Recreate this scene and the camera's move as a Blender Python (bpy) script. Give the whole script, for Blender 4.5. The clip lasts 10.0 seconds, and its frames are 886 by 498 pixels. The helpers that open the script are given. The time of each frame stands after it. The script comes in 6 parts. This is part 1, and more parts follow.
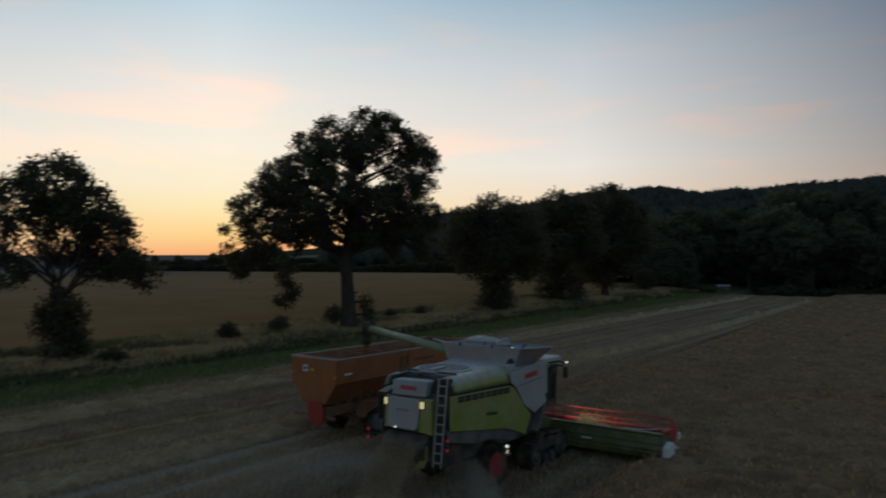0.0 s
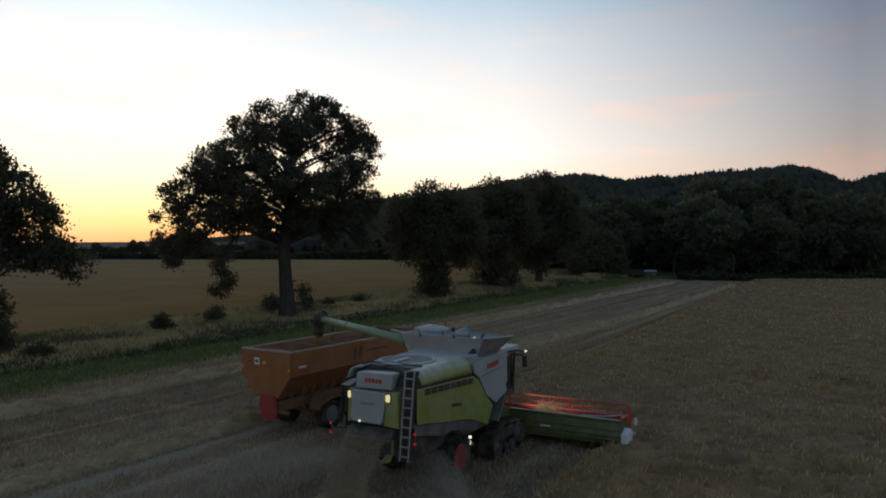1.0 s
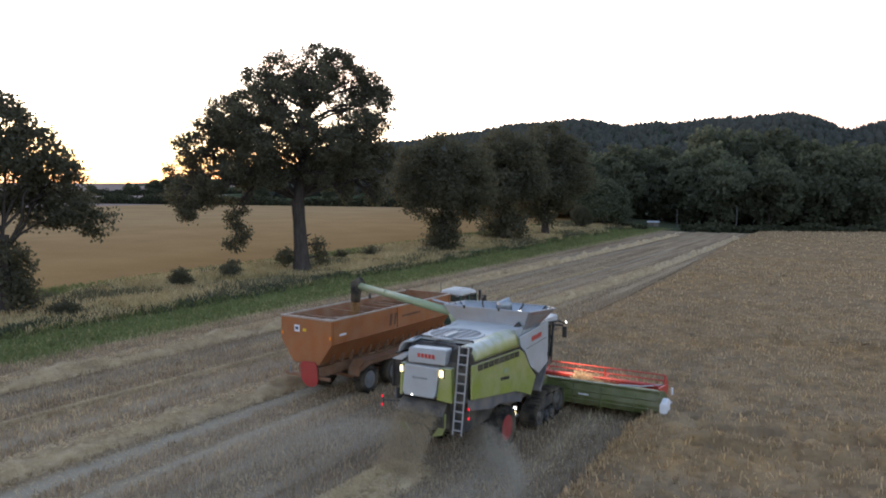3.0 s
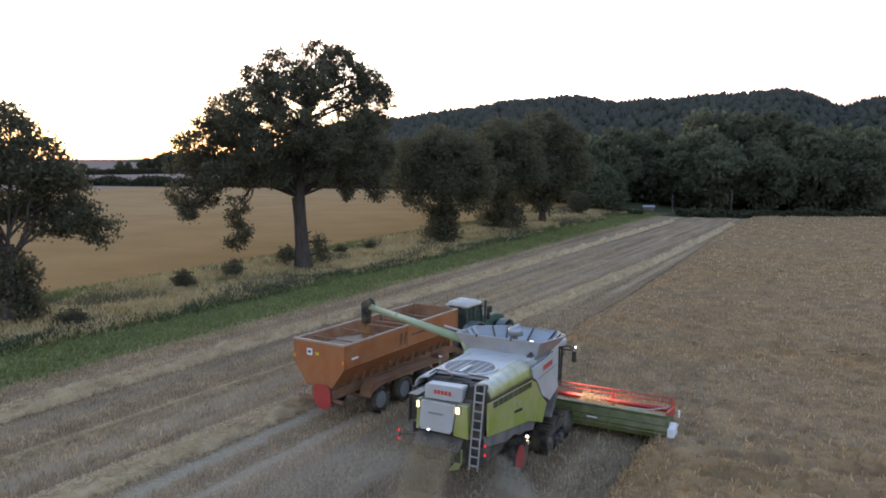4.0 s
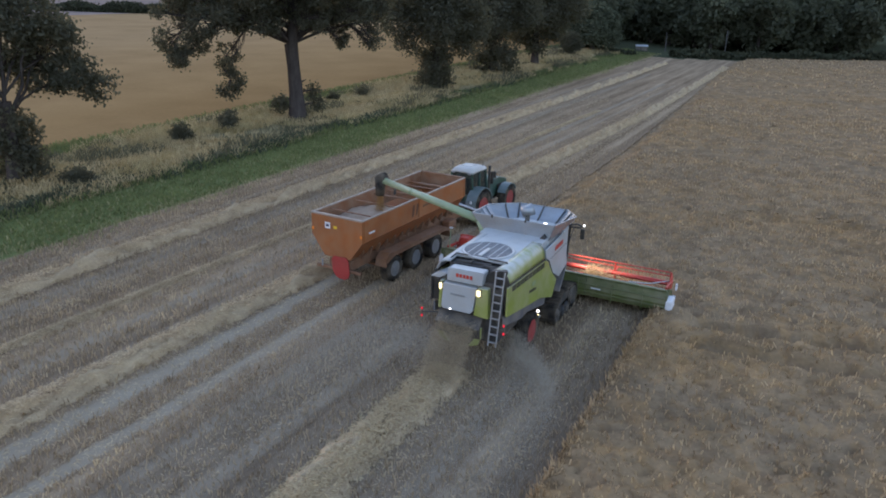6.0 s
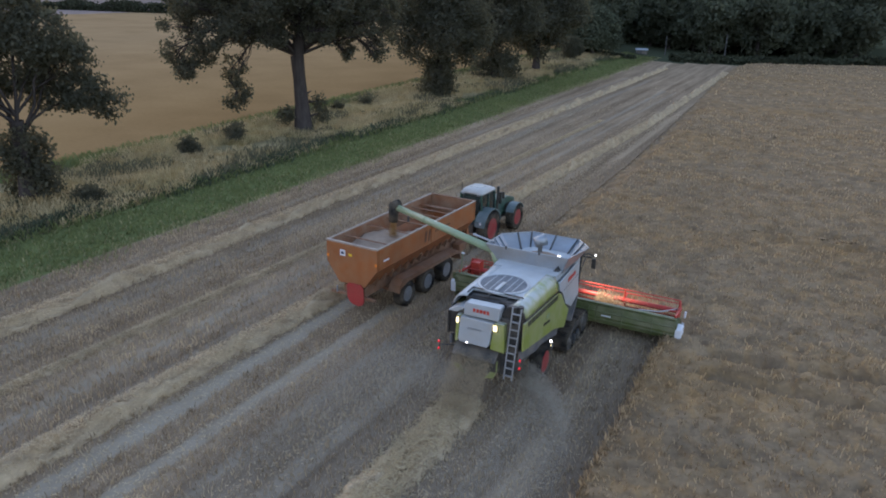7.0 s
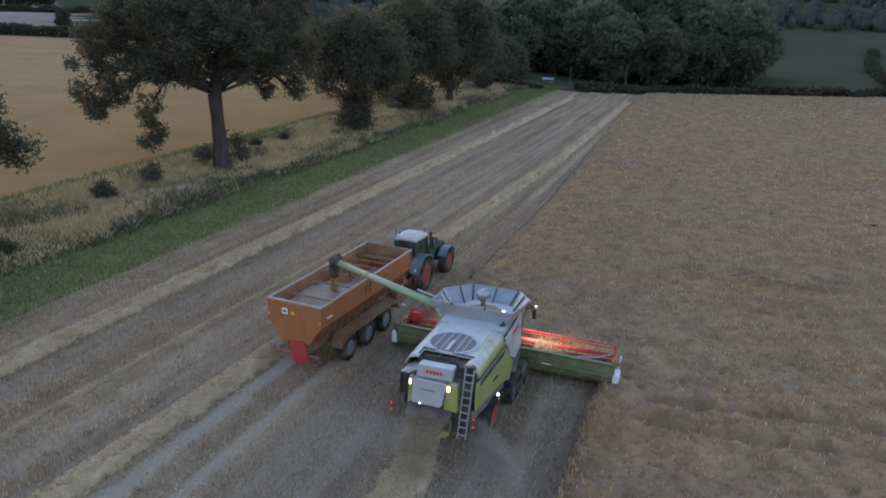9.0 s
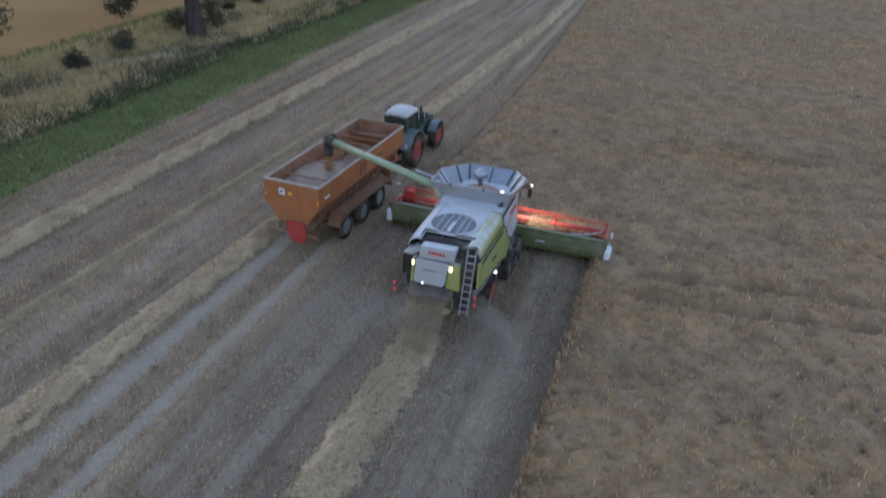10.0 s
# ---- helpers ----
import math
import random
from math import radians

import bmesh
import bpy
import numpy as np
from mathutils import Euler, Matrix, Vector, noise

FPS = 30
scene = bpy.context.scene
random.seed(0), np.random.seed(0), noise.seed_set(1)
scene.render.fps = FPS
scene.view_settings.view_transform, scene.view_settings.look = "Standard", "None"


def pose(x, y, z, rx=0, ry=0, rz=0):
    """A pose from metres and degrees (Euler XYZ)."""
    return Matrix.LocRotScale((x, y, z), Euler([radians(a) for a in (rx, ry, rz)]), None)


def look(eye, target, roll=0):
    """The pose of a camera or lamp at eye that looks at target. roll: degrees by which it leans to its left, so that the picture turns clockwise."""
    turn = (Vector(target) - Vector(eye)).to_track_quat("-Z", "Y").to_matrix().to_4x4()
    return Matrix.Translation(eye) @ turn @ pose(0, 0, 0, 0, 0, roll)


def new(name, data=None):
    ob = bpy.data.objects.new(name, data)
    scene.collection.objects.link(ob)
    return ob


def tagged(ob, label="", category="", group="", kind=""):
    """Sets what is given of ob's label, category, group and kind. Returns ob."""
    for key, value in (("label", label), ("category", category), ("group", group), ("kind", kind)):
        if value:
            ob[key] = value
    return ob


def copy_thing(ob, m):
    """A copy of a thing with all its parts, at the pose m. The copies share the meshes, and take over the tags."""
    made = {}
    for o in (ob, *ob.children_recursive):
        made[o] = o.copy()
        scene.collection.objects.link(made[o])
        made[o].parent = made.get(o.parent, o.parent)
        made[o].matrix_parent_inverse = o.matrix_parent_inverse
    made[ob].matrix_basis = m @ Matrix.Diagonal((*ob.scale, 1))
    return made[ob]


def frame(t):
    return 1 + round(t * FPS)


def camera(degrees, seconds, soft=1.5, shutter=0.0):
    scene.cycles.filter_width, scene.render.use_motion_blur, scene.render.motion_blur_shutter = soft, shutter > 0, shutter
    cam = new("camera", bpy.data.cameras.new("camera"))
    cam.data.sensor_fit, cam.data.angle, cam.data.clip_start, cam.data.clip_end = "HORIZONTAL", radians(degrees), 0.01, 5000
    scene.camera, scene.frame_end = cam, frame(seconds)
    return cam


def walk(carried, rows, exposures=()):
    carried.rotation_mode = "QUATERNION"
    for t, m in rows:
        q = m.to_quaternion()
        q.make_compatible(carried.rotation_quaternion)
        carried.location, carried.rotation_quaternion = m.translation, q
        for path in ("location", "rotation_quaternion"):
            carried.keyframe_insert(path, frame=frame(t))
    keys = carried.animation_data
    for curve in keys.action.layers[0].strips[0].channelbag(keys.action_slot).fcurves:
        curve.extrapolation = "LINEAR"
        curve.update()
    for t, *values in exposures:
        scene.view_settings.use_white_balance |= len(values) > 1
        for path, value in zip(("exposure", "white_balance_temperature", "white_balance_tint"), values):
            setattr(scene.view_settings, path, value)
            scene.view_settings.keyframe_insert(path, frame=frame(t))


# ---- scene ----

cam = camera(61.26, 10.0, soft=1.8, shutter=0.6)

PATH = [
    (0, (14.492, -18.426, 7.819), (13.331, -16.798, 7.835), -0.03),
    (0.5, (13.888, -18.47, 7.98), (12.863, -16.752, 7.995), -0.21),
    (1, (13.242, -18.659, 7.928), (12.242, -16.927, 7.907), -0.17),
    (1.5, (12.763, -18.896, 8.04), (11.767, -17.164, 7.945), -0.01),
    (2, (12.342, -19.059, 8.168), (11.351, -17.33, 8.003), 0.09),
    (2.5, (11.963, -19.293, 8.297), (10.976, -17.562, 8.13), 0.20),
    (3, (11.646, -19.562, 8.959), (10.662, -17.829, 8.789), 0.34),
    (3.2, (11.529, -19.656, 9.43), (10.546, -17.921, 9.252), 0.26),
    (4.3, (10.912, -20.174, 11.36), (9.955, -18.435, 11.103), 0.25),
    (4.5, (10.814, -20.258, 11.515), (9.863, -18.52, 11.24), 0.23),
    (5, (10.569, -20.625, 11.943), (9.646, -18.908, 11.496), 0.43),
    (5.5, (10.318, -20.921, 12.435), (9.433, -19.248, 11.788), 0.68),
    (7, (9.353, -21.545, 14.564), (8.499, -19.87, 13.881), 1.47),
    (7.5, (9.083, -21.712, 15.172), (8.259, -20.022, 14.49), 1.67),
    (8, (8.816, -21.855, 15.485), (8.098, -20.116, 14.807), 1.83),
    (8.5, (8.365, -21.961, 15.808), (7.704, -20.199, 15.131), 2.13),
    (9, (7.93, -22.057, 16.084), (7.289, -20.269, 15.459), 2.34),
    (9.5, (7.505, -22.321, 16.348), (6.923, -20.574, 15.568), 2.64),
    (10, (6.908, -22.377, 16.714), (6.395, -20.694, 15.762), 3.17),
]
EXPOSURE = [(0, 1.44, 5200, 6), (0.6, 1.46, 5200, 6), (1.0, 1.94, 5300, 8), (1.3, 2.45, 5400, 10), (1.6, 2.78, 5500, 12), (2.0, 3.30, 5560, 16), (2.5, 3.68, 5530, 17), (4.5, 3.99, 5400, 18), (5.5, 3.99, 5270, 17.5), (7.5, 3.88, 5190, 18), (10, 3.86, 5120, 18.5)]
walk(cam, [(t, look(e, a, r)) for t, e, a, r in PATH], EXPOSURE)

# ---- sky at dusk ----
SUN_BEARING = -52.0
world = bpy.data.worlds.new("dusk")
scene.world = world
world.use_nodes = True
wt = world.node_tree
bg = wt.nodes["Background"]
sky = wt.nodes.new("ShaderNodeTexSky")
sky.sky_type = "NISHITA"
sky.sun_disc = False
sky.sun_elevation = radians(0.5)
sky.sun_rotation = radians(SUN_BEARING)
sky.air_density, sky.dust_density, sky.ozone_density = 1.2, 2.1, 1.5
soften = wt.nodes.new("ShaderNodeHueSaturation")
soften.inputs["Saturation"].default_value = 0.80
wt.links.new(sky.outputs[0], soften.inputs["Color"])
# evening glow over the sunset: colour by height, for four bearings away from the sun
wtc = wt.nodes.new("ShaderNodeTexCoord")


def sky_math(op, a, b=None, clamp=False):
    q = wt.nodes.new("ShaderNodeMath")
    q.operation, q.use_clamp = op, clamp
    for k, v in enumerate((a, b)):
        if v is None:
            continue
        if isinstance(v, (int, float)):
            q.inputs[k].default_value = v
        else:
            wt.links.new(v, q.inputs[k])
    return q.outputs[0]


def sky_mix(fac, a, b, blend="MIX"):
    q = wt.nodes.new("ShaderNodeMix")
    q.data_type, q.blend_type = "RGBA", blend
    for k, v in ((0, fac), (6, a), (7, b)):
        if isinstance(v, tuple):
            q.inputs[k].default_value = v
        else:
            wt.links.new(v, q.inputs[k])
    return q.outputs[2]


def sky_ramp(fac, stops):
    q = wt.nodes.new("ShaderNodeValToRGB")
    e = q.color_ramp.elements
    for k, (deg, rgb) in enumerate(stops):
        item = e[k] if k < 2 else e.new(deg / 30)
        item.position = deg / 30
        item.color = (*rgb, 1)
    wt.links.new(fac, q.inputs[0])
    return q.outputs[0]


def sky_range(v, lo, hi):
    q = wt.nodes.new("ShaderNodeMapRange")
    q.interpolation_type = "SMOOTHSTEP"
    q.inputs["From Min"].default_value, q.inputs["From Max"].default_value = lo, hi
    wt.links.new(v, q.inputs[0])
    return q.outputs[0]


axes = wt.nodes.new("ShaderNodeSeparateXYZ")
wt.links.new(wtc.outputs["Generated"], axes.inputs[0])
height = sky_math("MULTIPLY", sky_math("ARCSINE", axes.outputs[2]), 180 / math.pi)
off_sun = sky_math("ABSOLUTE", sky_math("SUBTRACT", sky_math("MULTIPLY", sky_math("ARCTAN2", axes.outputs[0], axes.outputs[1]), 180 / math.pi), SUN_BEARING))
step = sky_math("DIVIDE", height, 30.0, True)
at_sun = sky_ramp(step, [(0, (2.524, 1.002, 0.306)), (1.4, (2.767, 1.558, 0.466)), (3.5, (2.792, 1.947, 0.863)), (5, (2.767, 2.062, 1.142)), (8, (2.742, 2.102, 1.381)), (12, (2.454, 1.985, 1.467)), (17.5, (1.642, 1.625, 1.438)), (30, (0.745, 0.879, 0.906))])
beside = sky_ramp(step, [(0, (2.477, 1.367, 0.665)), (4, (2.477, 1.694, 0.997)), (6.7, (2.339, 1.873, 1.381)), (10, (2.034, 1.677, 1.299)), (14.6, (1.551, 1.413, 1.219)), (18.6, (0.945, 1.067, 1.044)), (30, (0.461, 0.583, 0.665))])
away = sky_ramp(step, [(0, (1.363, 0.763, 0.431)), (4.5, (1.072, 0.713, 0.487)), (7, (0.798, 0.627, 0.472)), (10, (0.638, 0.565, 0.508)), (16.3, (0.363, 0.373, 0.405)), (30, (0.241, 0.273, 0.331))])
behind = sky_ramp(step, [(0, (0.453, 0.462, 0.419)), (6, (0.592, 0.627, 0.56)), (15, (0.574, 0.645, 0.607)), (30, (0.486, 0.592, 0.639))])
glow_sky = sky_mix(sky_math("DIVIDE", off_sun, 27.0, True), at_sun, beside)
glow_sky = sky_mix(sky_math("DIVIDE", sky_math("SUBTRACT", off_sun, 27.0), 24.0, True), glow_sky, away)
glow_sky = sky_mix(sky_range(off_sun, 70.0, 140.0), glow_sky, behind)
dusk = sky_mix(sky_range(height, 42.0, 22.0), soften.outputs[0], glow_sky)
# soft pink wisps of cloud
wmap = wt.nodes.new("ShaderNodeMapping")
wmap.inputs["Scale"].default_value = (2.2, 2.2, 13)
wmap.inputs["Rotation"].default_value = (0.05, 0.03, 0.4)
wt.links.new(wtc.outputs["Generated"], wmap.inputs[0])
wnoise = wt.nodes.new("ShaderNodeTexNoise")
wnoise.inputs["Scale"].default_value = 1.6
wnoise.inputs["Detail"].default_value = 5
wnoise.inputs["Distortion"].default_value = 0.6
wt.links.new(wmap.outputs[0], wnoise.inputs[0])
dusk = sky_mix(sky_range(wnoise.outputs[0], 0.50, 0.74), dusk, (1.20, 1.0, 0.90, 1), "MULTIPLY")
wt.links.new(dusk, bg.inputs[0])
bg.inputs[1].default_value = 0.15


# ---- materials ----
def material(name, colour, rough=0.7, metal=0.0, second=None, scale=3.0, fine=40.0, bump=0.2, stretch=(1, 1, 1), dust=0.0, spread=0.5, dust_colour=(0.30, 0.25, 0.18)):
    """Two colours mixed by a coarse and a fine noise, with fine relief and an even film of dust in patches."""
    m = bpy.data.materials.new(name)
    m.use_nodes = True
    nt = m.node_tree
    n, l = nt.nodes, nt.links
    b = n["Principled BSDF"]
    b.inputs["Roughness"].default_value = rough
    b.inputs["Metallic"].default_value = metal
    if rough >= 0.85:
        b.inputs["Specular IOR Level"].default_value = 0.0
    tc = n.new("ShaderNodeTexCoord")
    mp = n.new("ShaderNodeMapping")
    mp.inputs["Scale"].default_value = stretch
    l.new(tc.outputs["Object"], mp.inputs[0])
    n1 = n.new("ShaderNodeTexNoise")
    n1.inputs["Scale"].default_value = scale
    n1.inputs["Detail"].default_value = 5
    n2 = n.new("ShaderNodeTexNoise")
    n2.inputs["Scale"].default_value = fine
    n2.inputs["Detail"].default_value = 3
    for q in (n1, n2):
        l.new(mp.outputs[0], q.inputs[0])
    add = n.new("ShaderNodeMath")
    add.operation = "MULTIPLY_ADD"
    l.new(n2.outputs[0], add.inputs[0])
    add.inputs[1].default_value = 0.5
    l.new(n1.outputs[0], add.inputs[2])
    mr = n.new("ShaderNodeMapRange")
    mr.inputs["From Min"].default_value = 0.75 - spread / 2
    mr.inputs["From Max"].default_value = 0.75 + spread / 2
    l.new(add.outputs[0], mr.inputs[0])
    mix = n.new("ShaderNodeMix")
    mix.data_type = "RGBA"
    c2 = second or tuple(c * 0.72 for c in colour)
    mix.inputs[6].default_value = (*c2, 1)
    mix.inputs[7].default_value = (*colour, 1)
    l.new(mr.outputs[0], mix.inputs[0])
    out = mix.outputs[2]
    if dust:
        n3 = n.new("ShaderNodeTexNoise")
        n3.inputs["Scale"].default_value = 1.7
        n3.inputs["Detail"].default_value = 6
        l.new(tc.outputs["Object"], n3.inputs[0])
        m3 = n.new("ShaderNodeMapRange")
        m3.inputs["From Min"].default_value = 0.35
        m3.inputs["From Max"].default_value = 0.75
        m3.inputs["To Max"].default_value = dust
        l.new(n3.outputs[0], m3.inputs[0])
        mx = n.new("ShaderNodeMix")
        mx.data_type = "RGBA"
        l.new(m3.outputs[0], mx.inputs[0])
        l.new(out, mx.inputs[6])
        mx.inputs[7].default_value = (*dust_colour, 1)
        out = mx.outputs[2]
    l.new(out, b.inputs["Base Color"])
    if bump:
        bp = n.new("ShaderNodeBump")
        bp.inputs["Strength"].default_value = bump
        bp.inputs["Distance"].default_value = 0.02
        l.new(n2.outputs[0], bp.inputs["Height"])
        l.new(bp.outputs[0], b.inputs["Normal"])
    return m


def leafy(name, colour, second, vary=0.0, passes=(1, 1, 1), thin=0.3):
    """Foliage: every clump has its own shade of green."""
    m = bpy.data.materials.new(name)
    m.use_nodes = True
    n, l = m.node_tree.nodes, m.node_tree.links
    b = n["Principled BSDF"]
    b.inputs["Roughness"].default_value = 0.85
    b.inputs["Specular IOR Level"].default_value = 0.03
    g = n.new("ShaderNodeNewGeometry")
    tc = n.new("ShaderNodeTexCoord")
    nz = n.new("ShaderNodeTexNoise")
    nz.inputs["Scale"].default_value = 0.7
    l.new(tc.outputs["Object"], nz.inputs[0])
    ad = n.new("ShaderNodeMath")
    ad.operation = "MULTIPLY_ADD"
    l.new(g.outputs["Random Per Island"], ad.inputs[0])
    ad.inputs[1].default_value = 0.6
    l.new(nz.outputs[0], ad.inputs[2])
    mr = n.new("ShaderNodeMapRange")
    mr.inputs["From Min"].default_value = 0.35
    mr.inputs["From Max"].default_value = 1.2
    l.new(ad.outputs[0], mr.inputs[0])
    mix = n.new("ShaderNodeMix")
    mix.data_type = "RGBA"
    mix.inputs[6].default_value = (*second, 1)
    mix.inputs[7].default_value = (*colour, 1)
    l.new(mr.outputs[0], mix.inputs[0])
    oi = n.new("ShaderNodeObjectInfo")
    tone = n.new("ShaderNodeMapRange")
    tone.inputs["To Min"].default_value, tone.inputs["To Max"].default_value = 1 - vary, 1 + vary
    l.new(oi.outputs["Random"], tone.inputs[0])
    shade = n.new("ShaderNodeVectorMath")
    shade.operation = "SCALE"
    l.new(mix.outputs[2], shade.inputs[0])
    l.new(tone.outputs[0], shade.inputs["Scale"])
    l.new(shade.outputs[0], b.inputs["Base Color"])
    tr = n.new("ShaderNodeBsdfTranslucent")
    passed = n.new("ShaderNodeVectorMath")
    passed.operation = "MULTIPLY"
    l.new(shade.outputs[0], passed.inputs[0])
    passed.inputs[1].default_value = passes
    l.new(passed.outputs[0], tr.inputs[0])
    ms = n.new("ShaderNodeMixShader")
    ms.inputs[0].default_value = thin
    l.new(b.outputs[0], ms.inputs[1])
    l.new(tr.outputs[0], ms.inputs[2])
    l.new(ms.outputs[0], n["Material Output"].inputs[0])
    return m


def dust_and_sheen(m, colour, amount, lo=0.25, hi=0.95):
    """Pale dust and painted sky sheen on faces turned upwards, broken by a soft noise."""
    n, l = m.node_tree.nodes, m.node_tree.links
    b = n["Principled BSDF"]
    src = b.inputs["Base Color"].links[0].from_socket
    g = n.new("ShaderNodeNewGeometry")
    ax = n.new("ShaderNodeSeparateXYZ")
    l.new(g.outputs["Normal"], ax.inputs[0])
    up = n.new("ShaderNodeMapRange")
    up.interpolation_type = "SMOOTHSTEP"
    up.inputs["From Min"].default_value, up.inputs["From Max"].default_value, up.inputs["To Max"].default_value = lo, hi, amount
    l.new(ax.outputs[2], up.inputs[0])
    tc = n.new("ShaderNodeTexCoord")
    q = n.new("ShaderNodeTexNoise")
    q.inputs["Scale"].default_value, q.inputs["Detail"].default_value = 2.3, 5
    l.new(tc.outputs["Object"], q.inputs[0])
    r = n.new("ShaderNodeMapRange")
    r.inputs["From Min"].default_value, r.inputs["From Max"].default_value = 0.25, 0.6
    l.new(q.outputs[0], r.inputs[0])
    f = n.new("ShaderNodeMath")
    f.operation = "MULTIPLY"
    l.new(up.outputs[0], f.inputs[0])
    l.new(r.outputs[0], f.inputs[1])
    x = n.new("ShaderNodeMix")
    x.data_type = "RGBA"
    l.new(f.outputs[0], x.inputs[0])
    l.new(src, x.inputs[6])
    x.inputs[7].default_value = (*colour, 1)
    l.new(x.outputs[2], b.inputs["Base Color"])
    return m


def glow(name, colour, strength):
    m = bpy.data.materials.new(name)
    m.use_nodes = True
    b = m.node_tree.nodes["Principled BSDF"]
    b.inputs["Base Color"].default_value = (colour[0] * 0.5, colour[1] * 0.5, colour[2] * 0.5, 1)
    b.inputs["Emission Color"].default_value = (*colour, 1)
    b.inputs["Emission Strength"].default_value = strength
    return m


def glassy(name, colour):
    m = bpy.data.materials.new(name)
    m.use_nodes = True
    b = m.node_tree.nodes["Principled BSDF"]
    b.inputs["Base Color"].default_value = (*colour, 1)
    b.inputs["Roughness"].default_value = 0.04
    b.inputs["Transmission Weight"].default_value = 0.75
    return m


M_STUBBLE = material("stubble", (0.355, 0.268, 0.172), 0.95, 0, (0.192, 0.141, 0.090), 1.0, 9.0, 0.6, (1.3, 0.10, 1), spread=0.55)


# middle, width, far end and paleness of the wheel tracks
TRACKS = ((-9.2, 0.85, 19, 1.0), (-7.2, 0.62, 19, 0.9), (-17.8, 0.8, 100, 0.45), (-13.2, 0.55, 90, 0.55), (-3.3, 0.7, 3, 0.5), (1.75, 0.7, 3, 0.5), (-21.3, 0.5, 100, 0.4), (-11.6, 0.35, 90, 0.4), (-5.4, 0.5, 12, 0.5))


def add_tracks(m, pale):
    """Stubble and straw rolled flat and pale where wheels have run, with ragged edges."""
    n, l = m.node_tree.nodes, m.node_tree.links
    b = n["Principled BSDF"]

    def calc(op, a, c):
        q = n.new("ShaderNodeMath")
        q.operation = op
        for k, v in enumerate((a, c)):
            if isinstance(v, (int, float)):
                q.inputs[k].default_value = v
            else:
                l.new(v, q.inputs[k])
        return q.outputs[0]

    def ease(v, lo, hi):
        r = n.new("ShaderNodeMapRange")
        r.interpolation_type = "SMOOTHSTEP"
        r.inputs["From Min"].default_value, r.inputs["From Max"].default_value = lo, hi
        r.inputs["To Min"].default_value, r.inputs["To Max"].default_value = 1, 0
        l.new(v, r.inputs[0])
        return r.outputs[0]

    def blend(mode, fac, colour):
        x = n.new("ShaderNodeMix")
        x.data_type, x.blend_type = "RGBA", mode
        x.inputs[7].default_value = (*colour, 1)
        l.new(fac, x.inputs[0])
        l.new(b.inputs["Base Color"].links[0].from_socket, x.inputs[6])
        l.new(x.outputs[2], b.inputs["Base Color"])

    def rag(scale, along):
        mp = n.new("ShaderNodeMapping")
        mp.inputs["Scale"].default_value = (scale, along, 1)
        l.new(tc.outputs["Object"], mp.inputs[0])
        q = n.new("ShaderNodeTexNoise")
        q.inputs["Detail"].default_value = 4
        q.inputs["Scale"].default_value = 1.0
        l.new(mp.outputs[0], q.inputs[0])
        return calc("SUBTRACT", q.outputs[0], 0.5)

    tc = n.new("ShaderNodeTexCoord")
    sep = n.new("ShaderNodeSeparateXYZ")
    l.new(tc.outputs["Object"], sep.inputs[0])
    x, y = sep.outputs[0], sep.outputs[1]
    edge = calc("ADD", calc("MULTIPLY", rag(2.6, 0.5), 0.55), calc("MULTIPLY", rag(9.0, 3.0), 0.35))
    u = calc("ADD", calc("SUBTRACT", x, calc("MULTIPLY", y, 0.012)), edge)
    # the newly cut strip is duller, strewn with chaff and dust
    fresh = calc("MULTIPLY", ease(calc("ABSOLUTE", x, 0.0), 5.2, 5.9), ease(y, 8.0, 10.0))
    blend("MULTIPLY", fresh, (0.84, 0.88, 0.94))
    total = None
    for cx, wide, y1, much in TRACKS:
        d = calc("ABSOLUTE", calc("SUBTRACT", u, cx), 0.0)
        on = calc("MULTIPLY", calc("MULTIPLY", ease(d, wide * 0.30, wide * 0.70), ease(y, y1 - 2.0, y1)), much)
        total = on if total is None else calc("MAXIMUM", total, on)
    worn = calc("MULTIPLY", total, calc("ADD", calc("MULTIPLY", rag(1.1, 0.35), 0.9), 0.85))
    blend("MIX", worn, pale)


def paint_far_sheen(m, tint, x0, x1):
    """Paints in how a grazing view pales a field: a slow change of colour across it."""
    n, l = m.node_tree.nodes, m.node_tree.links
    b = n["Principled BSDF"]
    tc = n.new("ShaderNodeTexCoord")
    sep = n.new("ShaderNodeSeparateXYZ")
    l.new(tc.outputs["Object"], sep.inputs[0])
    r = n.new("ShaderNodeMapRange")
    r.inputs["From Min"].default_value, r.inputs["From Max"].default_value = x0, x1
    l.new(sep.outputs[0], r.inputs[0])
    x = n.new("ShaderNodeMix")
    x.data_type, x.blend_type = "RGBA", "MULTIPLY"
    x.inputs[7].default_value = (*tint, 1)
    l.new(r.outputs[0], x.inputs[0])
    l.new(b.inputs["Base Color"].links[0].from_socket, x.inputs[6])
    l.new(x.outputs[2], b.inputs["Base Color"])


